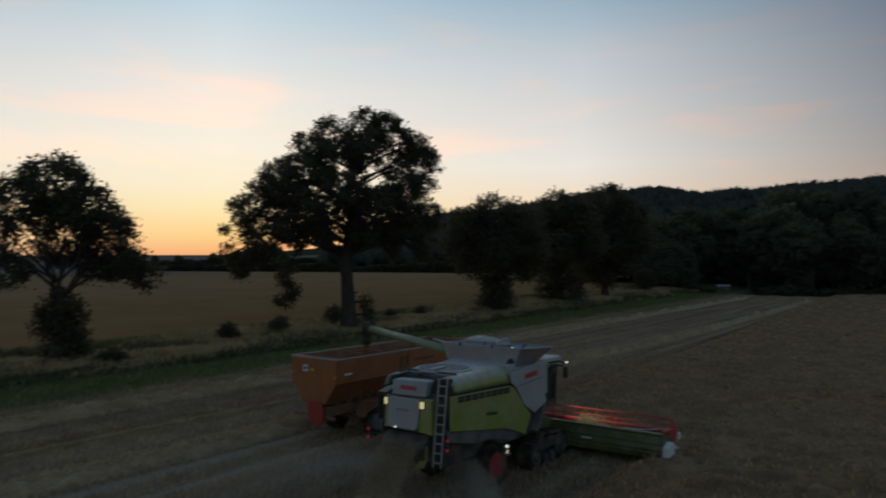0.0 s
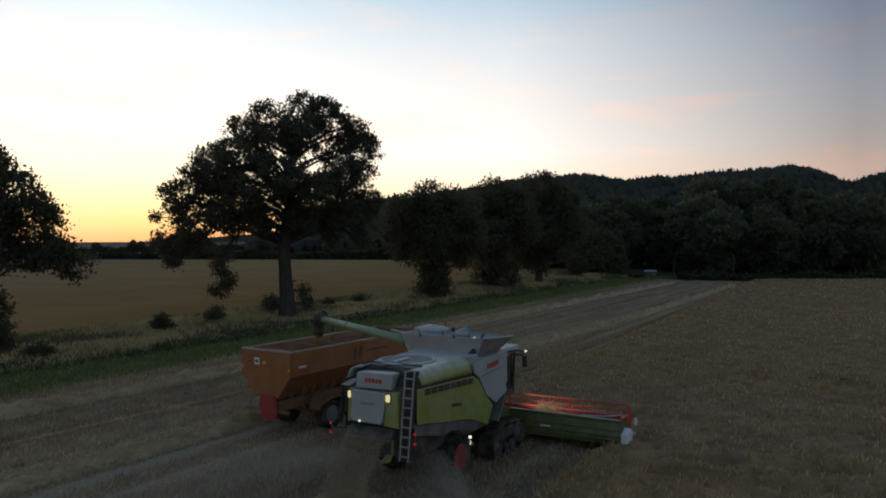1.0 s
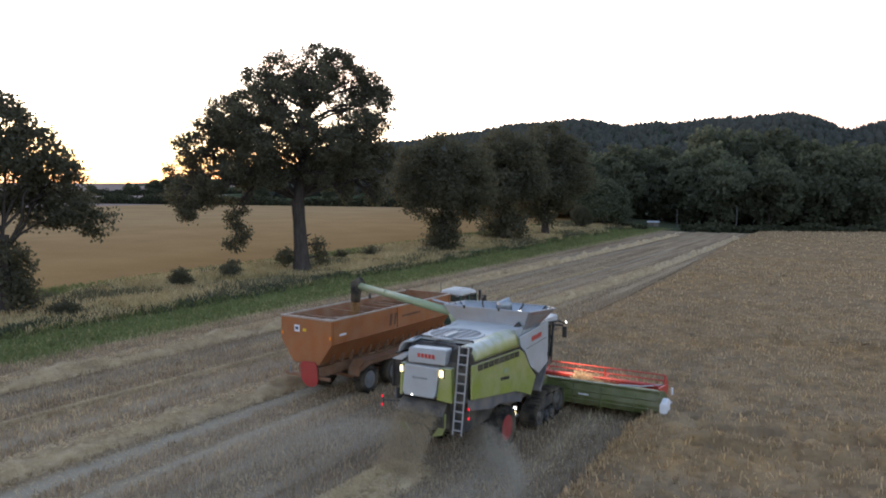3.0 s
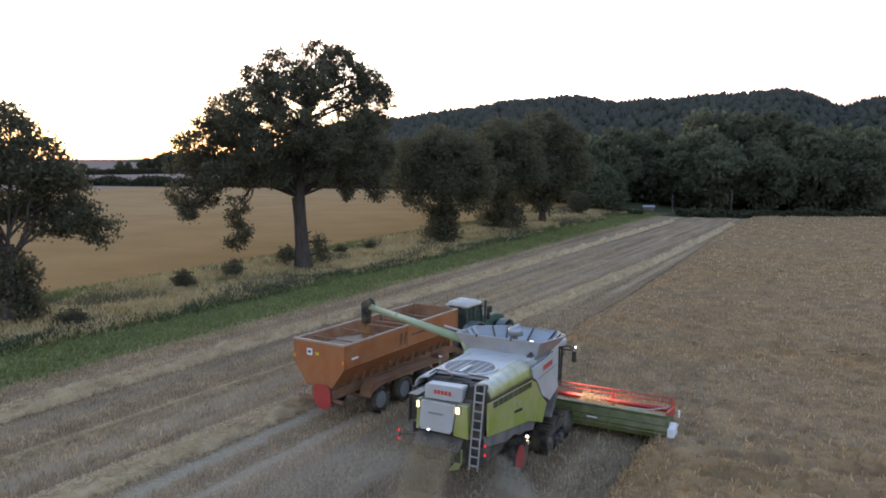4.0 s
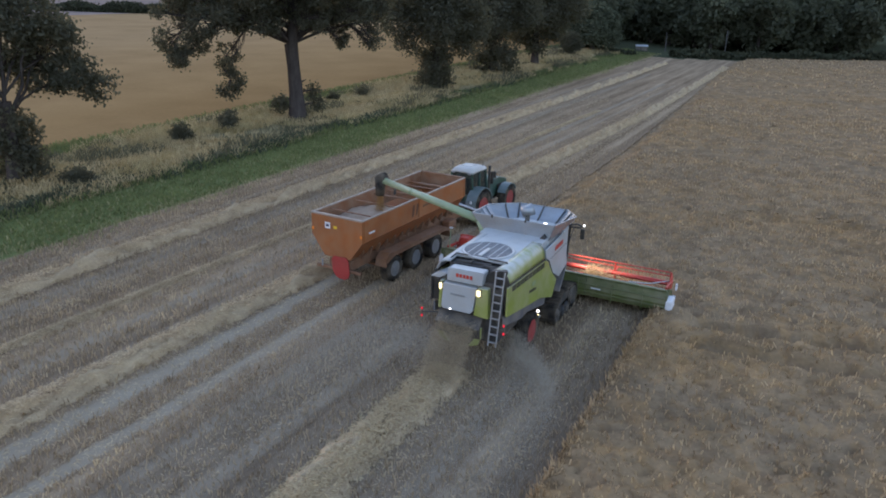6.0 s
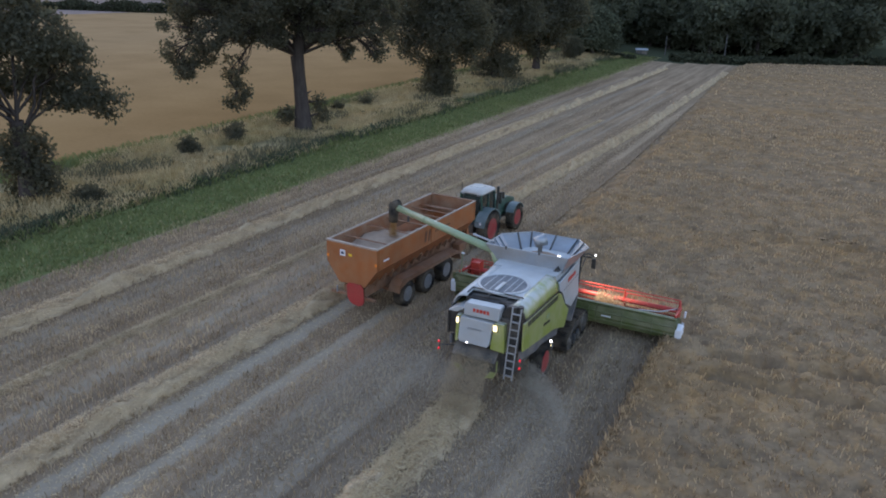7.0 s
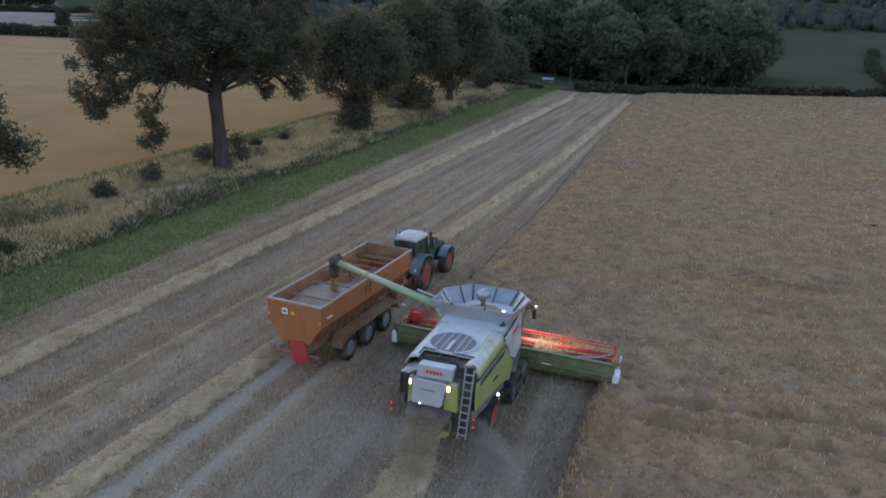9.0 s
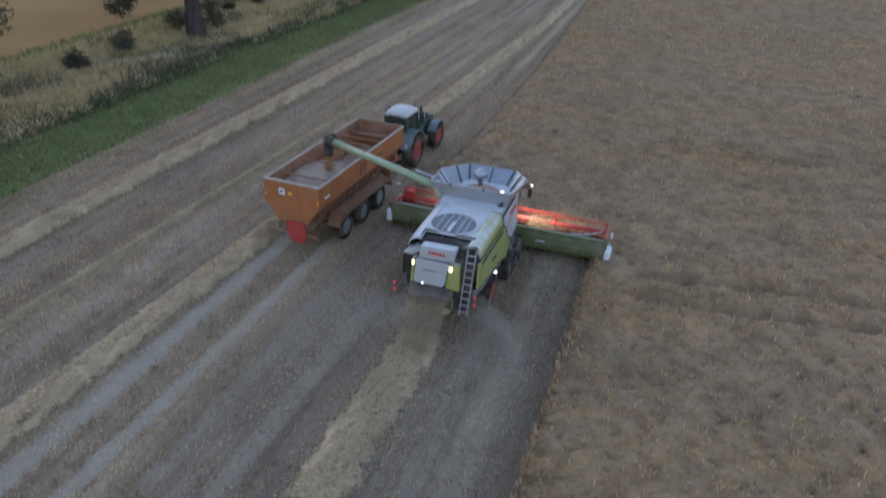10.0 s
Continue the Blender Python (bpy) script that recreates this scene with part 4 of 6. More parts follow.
def build_hedges():
    e = lambda x: (x, field_end(x) + 3.0)
    hedge([e(-20), e(10), e(40), e(75), e(130)], 2.6, 1.9, 81, "dark hedge along the end of the stubble field")
    hedge([e(-36), e(-26)], 1.6, 0.9, 87, "low dark bank of weeds at the field corner")
    hedge([(-260, 131), (-215, 140), (-150, 155.5), (-90, 169), (-45, 180)], 4.0, 3.3, 82, "dark hedge beyond the golden wheat field")
    hedge([(-300, 352), (-352, 330), (-398, 306), (-470, 268)], 7.0, 4.6, 88, "line of dark bushes across the far farmland")
    hedge([(46, 172), (52, 260), (62, 330)], 2.5, 2.2, 86, "dark hedge up the meadow")


def build_hill_wood():
    """The wooded hill: crowns that run together, with a fringe of leaves on each."""
    rng = np.random.default_rng(91)

    def ball(level):
        bm = bmesh.new()
        bmesh.ops.create_icosphere(bm, subdivisions=level, radius=1.0)
        vs = np.array([v.co[:] for v in bm.verts])
        fs = np.array([[v.index for v in f.verts] for f in bm.faces])
        bm.free()
        return vs, fs

    n = 9500
    r = np.sqrt(rng.uniform(330 ** 2, 1060 ** 2, n))
    th = np.radians(rng.uniform(-34, 44, n))
    x, y = 10 - r * np.sin(th), -20 + r * np.cos(th)
    keep = ~((x > 22) & (r < 430))
    x, y, r = x[keep], y[keep], r[keep]
    n = len(x)
    fir = (rng.uniform(0, 1, n) < 0.22) & (r > 560)
    s = np.where(fir, rng.uniform(1.4, 2.2, n), rng.uniform(2.0, 3.9, n))
    tall = np.where(fir, rng.uniform(2.4, 3.6, n), rng.uniform(1.1, 1.8, n))
    base = np.stack([x, y, land(x, y) + s * 0.9 * np.where(fir, 1.7, 1.0)], 1)
    VV, FF, k = [], [], 0
    for pick, level in ((r < 470, 2), (r >= 470, 1)):
        bv, bf = ball(level)
        m = int(pick.sum())
        bump = 1 + 0.22 * np.sin(bv[:, 0] * 5 + np.outer(rng.uniform(0, 6, m), np.ones(len(bv)))) + 0.12 * rng.normal(size=(m, len(bv)))
        V = bv[None] * bump[..., None] * s[pick][:, None, None] * 0.86
        V[:, :, :2] *= np.where(fir[pick][:, None] & (bv[None, :, 2] > 0.2), 0.45, 1.0)[..., None]
        V[:, :, 2] *= tall[pick][:, None]
        V += base[pick][:, None]
        VV.append(V.reshape(-1, 3))
        FF.append((bf[None] + (np.arange(m) * len(bv))[:, None, None]).reshape(-1, 3) + k)
        k += m * len(bv)
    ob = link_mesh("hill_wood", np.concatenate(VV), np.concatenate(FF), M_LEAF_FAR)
    tagged(ob, "dark wood that covers the long hill", "wood", kind="stuff")
    cs = []
    for pick, k in ((r < 520, 44), ((r >= 520) & ~fir, 10), (fir, 8)):
        m = int(pick.sum())
        e = rng.normal(size=(m, k, 3))
        e /= np.linalg.norm(e, axis=2)[..., None]
        e[..., 2] = np.where(rng.uniform(0, 1, e.shape[:2]) < 0.75, np.abs(e[..., 2]), e[..., 2])
        e *= (s[pick] * rng.uniform(0.84, 1.06, m))[:, None, None]
        e[..., :2] *= np.where(fir[pick][:, None] & (e[..., 2] > 0.4), 0.4, 1.0)[..., None]
        e[..., 2] *= tall[pick][:, None]
        cs.append((e + base[pick][:, None]).reshape(-1, 3))
    v, f = scatter(np.concatenate(cs), 0.75, rng)
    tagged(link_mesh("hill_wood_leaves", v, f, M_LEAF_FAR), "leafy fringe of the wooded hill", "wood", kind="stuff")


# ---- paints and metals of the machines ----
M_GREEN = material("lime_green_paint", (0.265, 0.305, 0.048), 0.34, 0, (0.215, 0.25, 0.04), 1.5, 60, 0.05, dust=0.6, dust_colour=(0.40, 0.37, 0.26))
M_WHITE = material("light_grey_paint", (0.425, 0.452, 0.472), 0.42, 0, (0.355, 0.375, 0.393), 1.2, 50, 0.05, dust=0.55, dust_colour=(0.33, 0.30, 0.25))
M_DARK = material("dark_grey_steel", (0.045, 0.047, 0.05), 0.6, 0.2, (0.025, 0.026, 0.028), 2.0, 40, 0.2, dust=0.55)
M_BLACK = material("black_plastic", (0.015, 0.015, 0.016), 0.55, 0, (0.008, 0.008, 0.009), 2.0, 40, 0.1, dust=0.25)
M_RUBBER = material("black_rubber", (0.022, 0.022, 0.023), 0.85, 0, (0.012, 0.012, 0.012), 3.0, 50, 0.3, dust=0.5)
M_STEEL = material("galvanised_steel", (0.36, 0.39, 0.42), 0.38, 0.55, (0.27, 0.295, 0.32), 1.6, 30, 0.08, dust=0.4)
M_ALU = material("ladder_aluminium", (0.46, 0.475, 0.49), 0.45, 0.5, (0.34, 0.35, 0.36), 4, 40, 0.05, dust=0.3)
M_RED = material("red_paint", (0.50, 0.045, 0.025), 0.45, 0, (0.40, 0.035, 0.02), 2, 40, 0.05, dust=0.15)
M_RIM = material("red_rim_paint", (0.33, 0.026, 0.028), 0.5, 0, (0.23, 0.022, 0.024), 2, 40, 0.05, dust=0.7, dust_colour=(0.22, 0.10, 0.08))
M_HEADER = material("header_green_paint", (0.096, 0.115, 0.03), 0.45, 0, (0.066, 0.081, 0.022), 1.1, 40, 0.05, dust=0.35)
M_AUGER = material("pale_green_paint", (0.29, 0.365, 0.21), 0.4, 0, (0.235, 0.295, 0.17), 1.1, 40, 0.05, dust=0.3)
M_ORANGE = material("orange_paint", (0.335, 0.112, 0.025), 0.5, 0, (0.235, 0.080, 0.022), 0.9, 30, 0.08, dust=0.55, dust_colour=(0.28, 0.17, 0.09))
M_EMBLEM = material("dark_brown_paint", (0.11, 0.045, 0.02), 0.6, 0, (0.08, 0.035, 0.018), 2, 30, 0.05, dust=0.3, dust_colour=(0.27, 0.17, 0.10))
M_FLAP = material("red_rubber", (0.37, 0.028, 0.024), 0.7, 0, (0.24, 0.022, 0.02), 2, 30, 0.1, dust=0.25, dust_colour=(0.28, 0.13, 0.08))
M_ORANGE_IN = material("worn_orange_inside", (0.27, 0.11, 0.04), 0.6, 0, (0.15, 0.07, 0.035), 0.8, 20, 0.15, dust=0.6, dust_colour=(0.33, 0.25, 0.17))
M_CHASSIS = material("dusty_brown_chassis", (0.24, 0.115, 0.05), 0.75, 0, (0.13, 0.065, 0.035), 1.4, 30, 0.2, dust=0.6, dust_colour=(0.27, 0.19, 0.13))
M_RIMLINE = material("worn_top_rail", (0.43, 0.36, 0.29), 0.6, 0.1, (0.28, 0.215, 0.165), 2, 30, 0.1)
M_FIR = material("dark_green_paint", (0.032, 0.085, 0.05), 0.4, 0, (0.023, 0.062, 0.038), 1.1, 40, 0.05, dust=0.5, dust_colour=(0.16, 0.18, 0.19))
M_GRAIN = material("grain", (0.42, 0.325, 0.24), 0.95, 0, (0.31, 0.232, 0.165), 2.5, 60, 1.0)
M_GRAIN_GOLD = material("running_grain", (0.44, 0.27, 0.11), 0.95, 0, (0.33, 0.20, 0.085), 2.5, 60, 1.0)
M_GLASS = glassy("cab_glass", (0.09, 0.12, 0.115))
M_LAMP_WARM = glow("warm_work_light", (1.0, 0.76, 0.30), 0.19)
M_LAMP_WHITE = glow("white_work_light", (1.0, 0.90, 0.70), 0.3)
M_LAMP_RED = glow("red_tail_light", (1.0, 0.015, 0.03), 0.06)
M_TAG = material("white_tag", (0.75, 0.75, 0.78), 0.5, 0, (0.65, 0.65, 0.68), 5, 50, 0)
M_ROOF = material("cream_white_paint", (0.52, 0.52, 0.49), 0.45, 0, (0.42, 0.42, 0.40), 2, 40, 0.05, dust=0.4)
M_TAG_DARK = material("dark_print", (0.06, 0.07, 0.12), 0.5, 0, None, 5, 50, 0)
M_YELLOW = material("yellow_sticker", (0.75, 0.50, 0.02), 0.5, 0, None, 5, 50, 0)
M_AMBER = material("amber_reflector", (0.85, 0.25, 0.01), 0.3, 0, None, 5, 50, 0)


M_SLATE = material("slate_grey_plastic", (0.105, 0.11, 0.125), 0.6, 0, (0.07, 0.073, 0.082), 1.6, 40, 0.1, dust=0.5)
M_RIM_GREY = material("dusty_grey_rim", (0.27, 0.28, 0.29), 0.6, 0.2, (0.17, 0.176, 0.184), 3, 40, 0.1, dust=0.6)
M_FENDER = material("dusty_grey_green_paint", (0.10, 0.135, 0.13), 0.5, 0, (0.07, 0.098, 0.095), 1.6, 40, 0.05, dust=0.5, dust_colour=(0.22, 0.23, 0.23))
# upward faces paled: settled dust with the sky's reflection painted in
dust_and_sheen(M_GREEN, (0.48, 0.49, 0.45), 0.95, 0.25, 0.85)
dust_and_sheen(M_WHITE, (0.50, 0.505, 0.485), 0.5)
M_SCREEN = material("screen_mesh", (0.15, 0.16, 0.175), 0.6, 0.3, (0.09, 0.096, 0.105), 3, 60, 0.3)


def wheel(name, parent, centre, radius, width, rim_mat, side, lugs=22):
    """A farm tyre with a deep tread, its rim and hub; side is +1 where the dish faces +x."""
    cx, cy, cz = centre
    w, r = width / 2, radius
    t = part(name, lathe([(-w * 0.8, r * 0.58), (-w, r * 0.7), (-w * 0.96, r * 0.88), (-w * 0.7, r * 0.96), (0, r * 0.975), (w * 0.7, r * 0.96), (w * 0.96, r * 0.88), (w, r * 0.7), (w * 0.8, r * 0.58)], centre, 32), M_RUBBER, parent, "black lugged tyre", True)
    bm = bmesh.new()
    for k in range(lugs):
        for s in (-1, 1):
            a = 2 * math.pi * (k + (0.5 if s > 0 else 0)) / lugs
            m = Matrix.Translation(centre) @ Matrix.Rotation(a, 4, "X") @ Matrix.Translation((s * w * 0.47, 0, r * 0.975)) @ Matrix.Rotation(s * 0.6, 4, "Z") @ Matrix.Diagonal((w * 1.0, r * 0.07, r * 0.06, 1))
            bmesh.ops.create_cube(bm, size=1, matrix=m)
    part("tread", bm, M_RUBBER, t)
    part("rim", lathe([(side * w * 0.82, r * 0.60), (side * w * 0.86, r * 0.55), (side * w * 0.20, r * 0.47), (side * w * 0.05, r * 0.24), (side * w * 0.5, r * 0.17), (side * w * 0.5, 0.0)], centre, 28), rim_mat, t, "painted rim")
    bm = bmesh.new()
    for k in range(8):
        a = 2 * math.pi * k / 8
        rod(bm, (cx + side * w * 0.25, cy + r * 0.3 * math.cos(a), cz + r * 0.3 * math.sin(a)), (cx + side * w * 0.36, cy + r * 0.3 * math.cos(a), cz + r * 0.3 * math.sin(a)), r * 0.025, None, 6)
    part("wheel_nuts", bm, M_STEEL, t)
    part("hub", lathe([(side * w * 0.27, r * 0.36), (side * w * 0.30, r * 0.22), (side * w * 0.56, r * 0.16), (side * w * 0.56, 0.0)], centre, 18), M_DARK, t, "dark hub")
    return t


def lettering(parent, x0, x1, z0, z1, y, n, mat, name="emblem", axis="y", slope=0.0):
    """A mark as plain upright bars."""
    bm = bmesh.new()
    step = (x1 - x0) / n
    for k in range(n):
        a, b = x0 + k * step, x0 + k * step + step * 0.72
        dz = slope * (k - n / 2)
        if axis == "y":
            box(bm, a, b, y - 0.006, y + 0.006, z0 + dz, z1 + dz, 0)
        else:
            box(bm, y - 0.006, y + 0.006, a, b, z0 + dz, z1 + dz, 0)
    return part(name, bm, mat, parent)


def build_combine():
    C = thing("combine_harvester", pose(-0.1, 0, 0), "lime green and light grey combine harvester on rubber tracks, lights on", "combine harvester")
    part("chassis", boxed(-1.0, 1.0, 0.7, 7.0, 1.15, 2.4, 0.05), M_DARK, C, "dark dusty chassis")
    part("inner_body", boxed(-1.25, 1.25, 0.55, 6.3, 2.2, 3.45, 0.05), M_DARK, C)
    green = [(0.42, 2.62), (0.42, 3.46), (4.02, 3.30), (4.38, 3.12), (4.92, 2.46), (5.5, 2.05), (5.05, 1.42), (4.55, 1.62), (3.7, 1.90), (2.2, 2.12), (0.42, 2.40)]
    white = [(3.95, 3.72), (6.15, 3.86), (6.30, 3.70), (6.62, 2.35), (5.72, 2.08), (4.95, 2.50), (4.42, 3.20), (4.05, 3.38)]
    low = [(0.42, 2.05), (0.42, 2.38), (2.2, 2.10), (3.7, 1.88), (4.5, 1.6), (4.4, 1.35), (2.6, 1.75), (2.0, 1.70)]
    for s in (1, -1):
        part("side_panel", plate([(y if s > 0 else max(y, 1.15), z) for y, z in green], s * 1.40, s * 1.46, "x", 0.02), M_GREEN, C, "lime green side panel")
        shell = bmesh.new()
        arch = [(0.92, 3.985, 3.985), (1.06, 3.98, 3.98), (1.17, 3.955, 3.95), (1.27, 3.905, 3.89), (1.35, 3.83, 3.80), (1.405, 3.735, 3.69), (1.435, 3.64, 3.56), (1.45, 3.555, 3.40), (1.42, 3.555, 3.40), (1.40, 3.64, 3.56), (1.33, 3.78, 3.75), (1.22, 3.87, 3.86), (1.05, 3.93, 3.93), (0.92, 3.935, 3.935)]
        rows = []
        for k in range(13):
            u = k / 12
            rows.append([shell.verts.new((s * (a - 0.03 * (1 - u) ** 3), 0.70 + 3.25 * u, (b + (c - b) * u) - 0.04 * (1 - u) ** 4)) for a, b, c in arch])
        m = len(arch)
        for A, B in zip(rows, rows[1:]):
            for i in range(m):
                shell.faces.new((A[i], A[(i + 1) % m], B[(i + 1) % m], B[i]))
        shell.faces.new(rows[0])
        shell.faces.new(rows[-1][::-1])
        if s > 0:
            part("shoulder_cover", shell, M_GREEN, C, "rounded lime green shoulder, pale with dust and painted sky sheen on top", True)
        else:
            part("shoulder_cover", shell, M_WHITE, C, "rounded light grey shoulder", True)
        part("tank_side_panel", plate(white, s * 1.41, s * 1.475, "x", 0.02), M_WHITE, C, "light grey tank side panel")
        part("lower_panel", plate(low, s * 1.30, s * 1.38, "x", 0.01), M_SLATE, C, "slate grey lower panel")
        part("stripe", plate([(0.60, 3.47), (0.60, 3.54), (4.05, 3.38), (4.02, 3.31)], s * 1.39, s * 1.452, "x"), M_BLACK, C, "black stripe")
        for k in range(8):
            y0 = 0.78 + k * 0.40
            z0 = 3.41 - k * 0.0186
            g = plate([(y0, z0), (y0 + 0.34, z0 - 0.017), (y0 + 0.34, z0 - 0.21), (y0, z0 - 0.19)], s * 1.455, s * 1.470, "x")
            gr = part("air_grille", g, M_BLACK, C, "black air grille")
            part("grille_bar", plate([(y0, z0 - 0.09), (y0 + 0.34, z0 - 0.107), (y0 + 0.34, z0 - 0.125), (y0, z0 - 0.108)], s * 1.466, s * 1.478, "x"), M_HEADER, gr)
        lettering(C, 2.45, 3.15, 2.50, 2.60, s * 1.468, 6, M_BLACK, "model_mark", "x", -0.015)
        part("sticker", boxed(*sorted((s * 1.462, s * 1.47)), 2.7, 3.05, 2.72, 2.88, 0), M_AUGER, C, "pale green sticker")
        lettering(C, 5.0, 5.95, 3.42, 3.60, s * 1.483, 5, M_RED, "emblem", "x", 0.008)
        part("panel_gap", plate([(4.5, 3.22), (6.4, 3.32), (6.4, 3.30), (4.5, 3.20)], s * 1.47, s * 1.479, "x"), M_BLACK, C)
    # engine deck with the round cooling screen
    part("deck", plate([(-0.95, 3.88), (0.95, 3.88), (0.95, 3.975), (-0.95, 3.975)], 1.35, 4.7, "y", 0.02), M_WHITE, C, "light grey engine deck")
    part("deck_front", plate([(4.0, 3.96), (4.75, 4.0), (4.75, 3.6), (4.0, 3.6)], -1.30, 1.30, "x", 0.02), M_WHITE, C, "light grey deck front")
    part("screen_ring", lathe([(0, 0.98), (0.05, 0.96), (0.06, 0.88), (0.02, 0.86)], (-0.1, 2.2, 3.965), 40, "z"), M_WHITE, C, "grey screen ring", True)
    scr = part("cooling_screen", lathe([(0.0, 0.87), (0.035, 0.85), (0.04, 0.0)], (-0.1, 2.2, 3.977), 40, "z"), M_SCREEN, C, "round dark cooling screen")
    for k, x in enumerate((-0.62, -0.34, -0.06, 0.22, 0.46)):
        h = math.sqrt(max(0.01, 0.85 ** 2 - (x + 0.1) ** 2)) * 0.93
        part("screen_bar", boxed(x - 0.018, x + 0.018, 2.2 - h, 2.2 + h, 3.99, 4.02, 0.004), M_STEEL, scr)
    part("screen_arm", boxed(-0.15, -0.01, 1.40, 2.25, 4.0, 4.07, 0.02), M_WHITE, scr, "grey dust suction arm")
    part("engine_bay", boxed(-0.98, 1.25, 0.86, 1.36, 3.30, 3.84, 0.03), M_BLACK, C, "dark open engine bay")
    part("bay_rail", rods([((-0.95, 1.35, 4.0), (1.0, 1.35, 4.0)), ((-0.95, 1.35, 3.8), (-0.95, 1.35, 4.0)), ((1.0, 1.35, 3.8), (1.0, 1.35, 4.0)), ((-0.95, 0.9, 3.96), (-0.95, 1.35, 4.0)), ((-0.2, 0.9, 3.93), (-0.2, 1.35, 3.95))], 0.03), M_DARK, C)
    part("air_pipe", rods([((0.62, 0.75, 3.80), (0.9, 1.2, 3.86)), ((0.3, 0.95, 3.85), (0.75, 0.95, 3.85)), ((-0.8, 1.0, 3.84), (0.5, 1.15, 3.86))], 0.07, 10), M_BLACK, C)
    part("exhaust", rods([((0.98, 0.62, 3.3), (0.98, 0.62, 3.95)), ((1.18, 0.72, 3.3), (1.18, 0.72, 3.95))], 0.11, 12), M_BLACK, C, "black engine ducts")
    duct = bmesh.new()
    bow = [(0.52 + 0.44 * (1 - math.cos(radians(a))), 3.35 + 0.58 * math.sin(radians(a)) ** 0.7) for a in range(0, 181, 15)]
    prism(duct, bow + [(1.40, 2.55), (0.52, 2.55)], 0.62, 1.0, "y", 0.03)
    part("duct_arch", duct, M_BLACK, C, "black arched engine duct behind the ladder")
    # rear hood
    part("rear_plate", plate([(-0.60, 3.50), (-0.58, 3.95), (-0.50, 4.00), (0.76, 4.03), (0.80, 3.98), (0.74, 3.53)], -0.10, 0.30, "y", 0.03), M_WHITE, C, "light grey rear plate")
    lettering(C, -0.24, 0.42, 3.70, 3.83, -0.108, 5, M_RED)
    part("rear_hood", plate([(-0.78, 2.55), (-0.70, 3.44), (0.58, 3.44), (0.44, 2.55), (0.36, 2.44), (-0.72, 2.44)], -0.16, 0.55, "y", 0.04), M_WHITE, C, "light grey rear hood")
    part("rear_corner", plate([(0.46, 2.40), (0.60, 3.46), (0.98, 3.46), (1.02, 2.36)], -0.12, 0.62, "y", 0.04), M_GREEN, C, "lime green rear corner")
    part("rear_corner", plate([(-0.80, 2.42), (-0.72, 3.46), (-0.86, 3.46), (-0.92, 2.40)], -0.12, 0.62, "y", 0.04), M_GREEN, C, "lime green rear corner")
    lettering(C, -0.40, 0.16, 3.02, 3.09, -0.168, 6, M_STEEL, "model_mark")
    part("side_flap", plate([(0.0, 2.60), (0.05, 3.52), (0.65, 3.56), (0.65, 2.50)], -1.29, -1.23, "x", 0.01), M_BLACK, C, "black side flap")
    part("flap_back", boxed(-1.27, -0.86, 0.08, 0.12, 2.62, 3.52, 0.01), M_BLACK, C)
    part("flap_top", plate([(-1.28, 3.50), (-0.92, 3.50), (-0.60, 3.72), (-0.88, 3.72)], 0.0, 0.6, "y", 0.01), M_WHITE, C, "light grey flap top")
    for x, zz, hw in ((-0.80, 3.28, 0.045), (0.66, 3.28, 0.068)):
        h = part("rear_light", boxed(x - hw, x + hw, -0.21, -0.10, zz - 0.11, zz + 0.11, 0.03), M_LAMP_WARM, C, "lit warm work light")
        part("light_frame", boxed(x - hw - 0.03, x + hw + 0.03, -0.15, -0.08, zz - 0.14, zz + 0.14, 0.02), M_BLACK, h)
    part("number_light", boxed(-0.44, -0.38, -0.20, -0.14, 2.46, 2.50, 0.01), M_LAMP_WHITE, C, "small lit lamp")
    part("chopper_housing", boxed(-0.95, 0.62, 0.75, 1.6, 1.30, 2.30, 0.05), M_DARK, C, "dark straw chopper housing")
    part("chopper_hood", plate([(-0.15, 1.55), (-0.25, 1.95), (0.1, 2.3), (0.3, 2.3), (0.3, 1.4)], -0.95, 0.75, "x", 0.02), M_DARK, C, "dark grey spreader hood")
    for s in (-1, 1):
        fin = [(0.26, 1.18), (0.66, 1.30), (0.76, 1.55), (0.78, 1.98), (0.66, 1.98), (0.60, 1.62), (0.46, 1.42)]
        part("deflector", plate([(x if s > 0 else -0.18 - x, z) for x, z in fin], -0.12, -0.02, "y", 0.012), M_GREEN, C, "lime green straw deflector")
        part("spreader_disc", lathe([(0, 0.30), (0.06, 0.28), (0.10, 0.1), (0.10, 0)], (s * 0.42 - 0.1, 0.25, 1.42), 20, "z"), M_DARK, C)
    for s, zs in ((-1.72, (2.12, 1.84)), (1.45, (2.16, 1.86))):
        arm = part("marker_arm", rods([((s, 0.26, zs[1] - 0.05), (s, 0.26, zs[0] + 0.05)), ((s, 0.28, zs[1] + 0.12), (s * 0.45, 0.7, zs[1] + 0.14))], 0.02), M_DARK, C)
        for z in zs:
            part("tail_light", boxed(s - 0.026, s + 0.026, 0.19, 0.24, z - 0.038, z + 0.038, 0.01), M_LAMP_RED, arm, "lit red tail light")
    lad = part("ladder", rods([((0.86, 0.28, 1.25), (1.00, 0.42, 3.98)), ((1.16, 0.28, 1.25), (1.32, 0.42, 3.98))], 0.027, 8), M_ALU, C, "aluminium ladder")
    for k in range(9):
        z = 1.40 + k * 0.295
        u = (z - 1.25) / 2.73
        part("rung", boxed(0.86 + 0.14 * u, 1.16 + 0.16 * u, 0.25 + 0.14 * u, 0.32 + 0.14 * u, z - 0.018, z + 0.018, 0.005), M_ALU, lad)
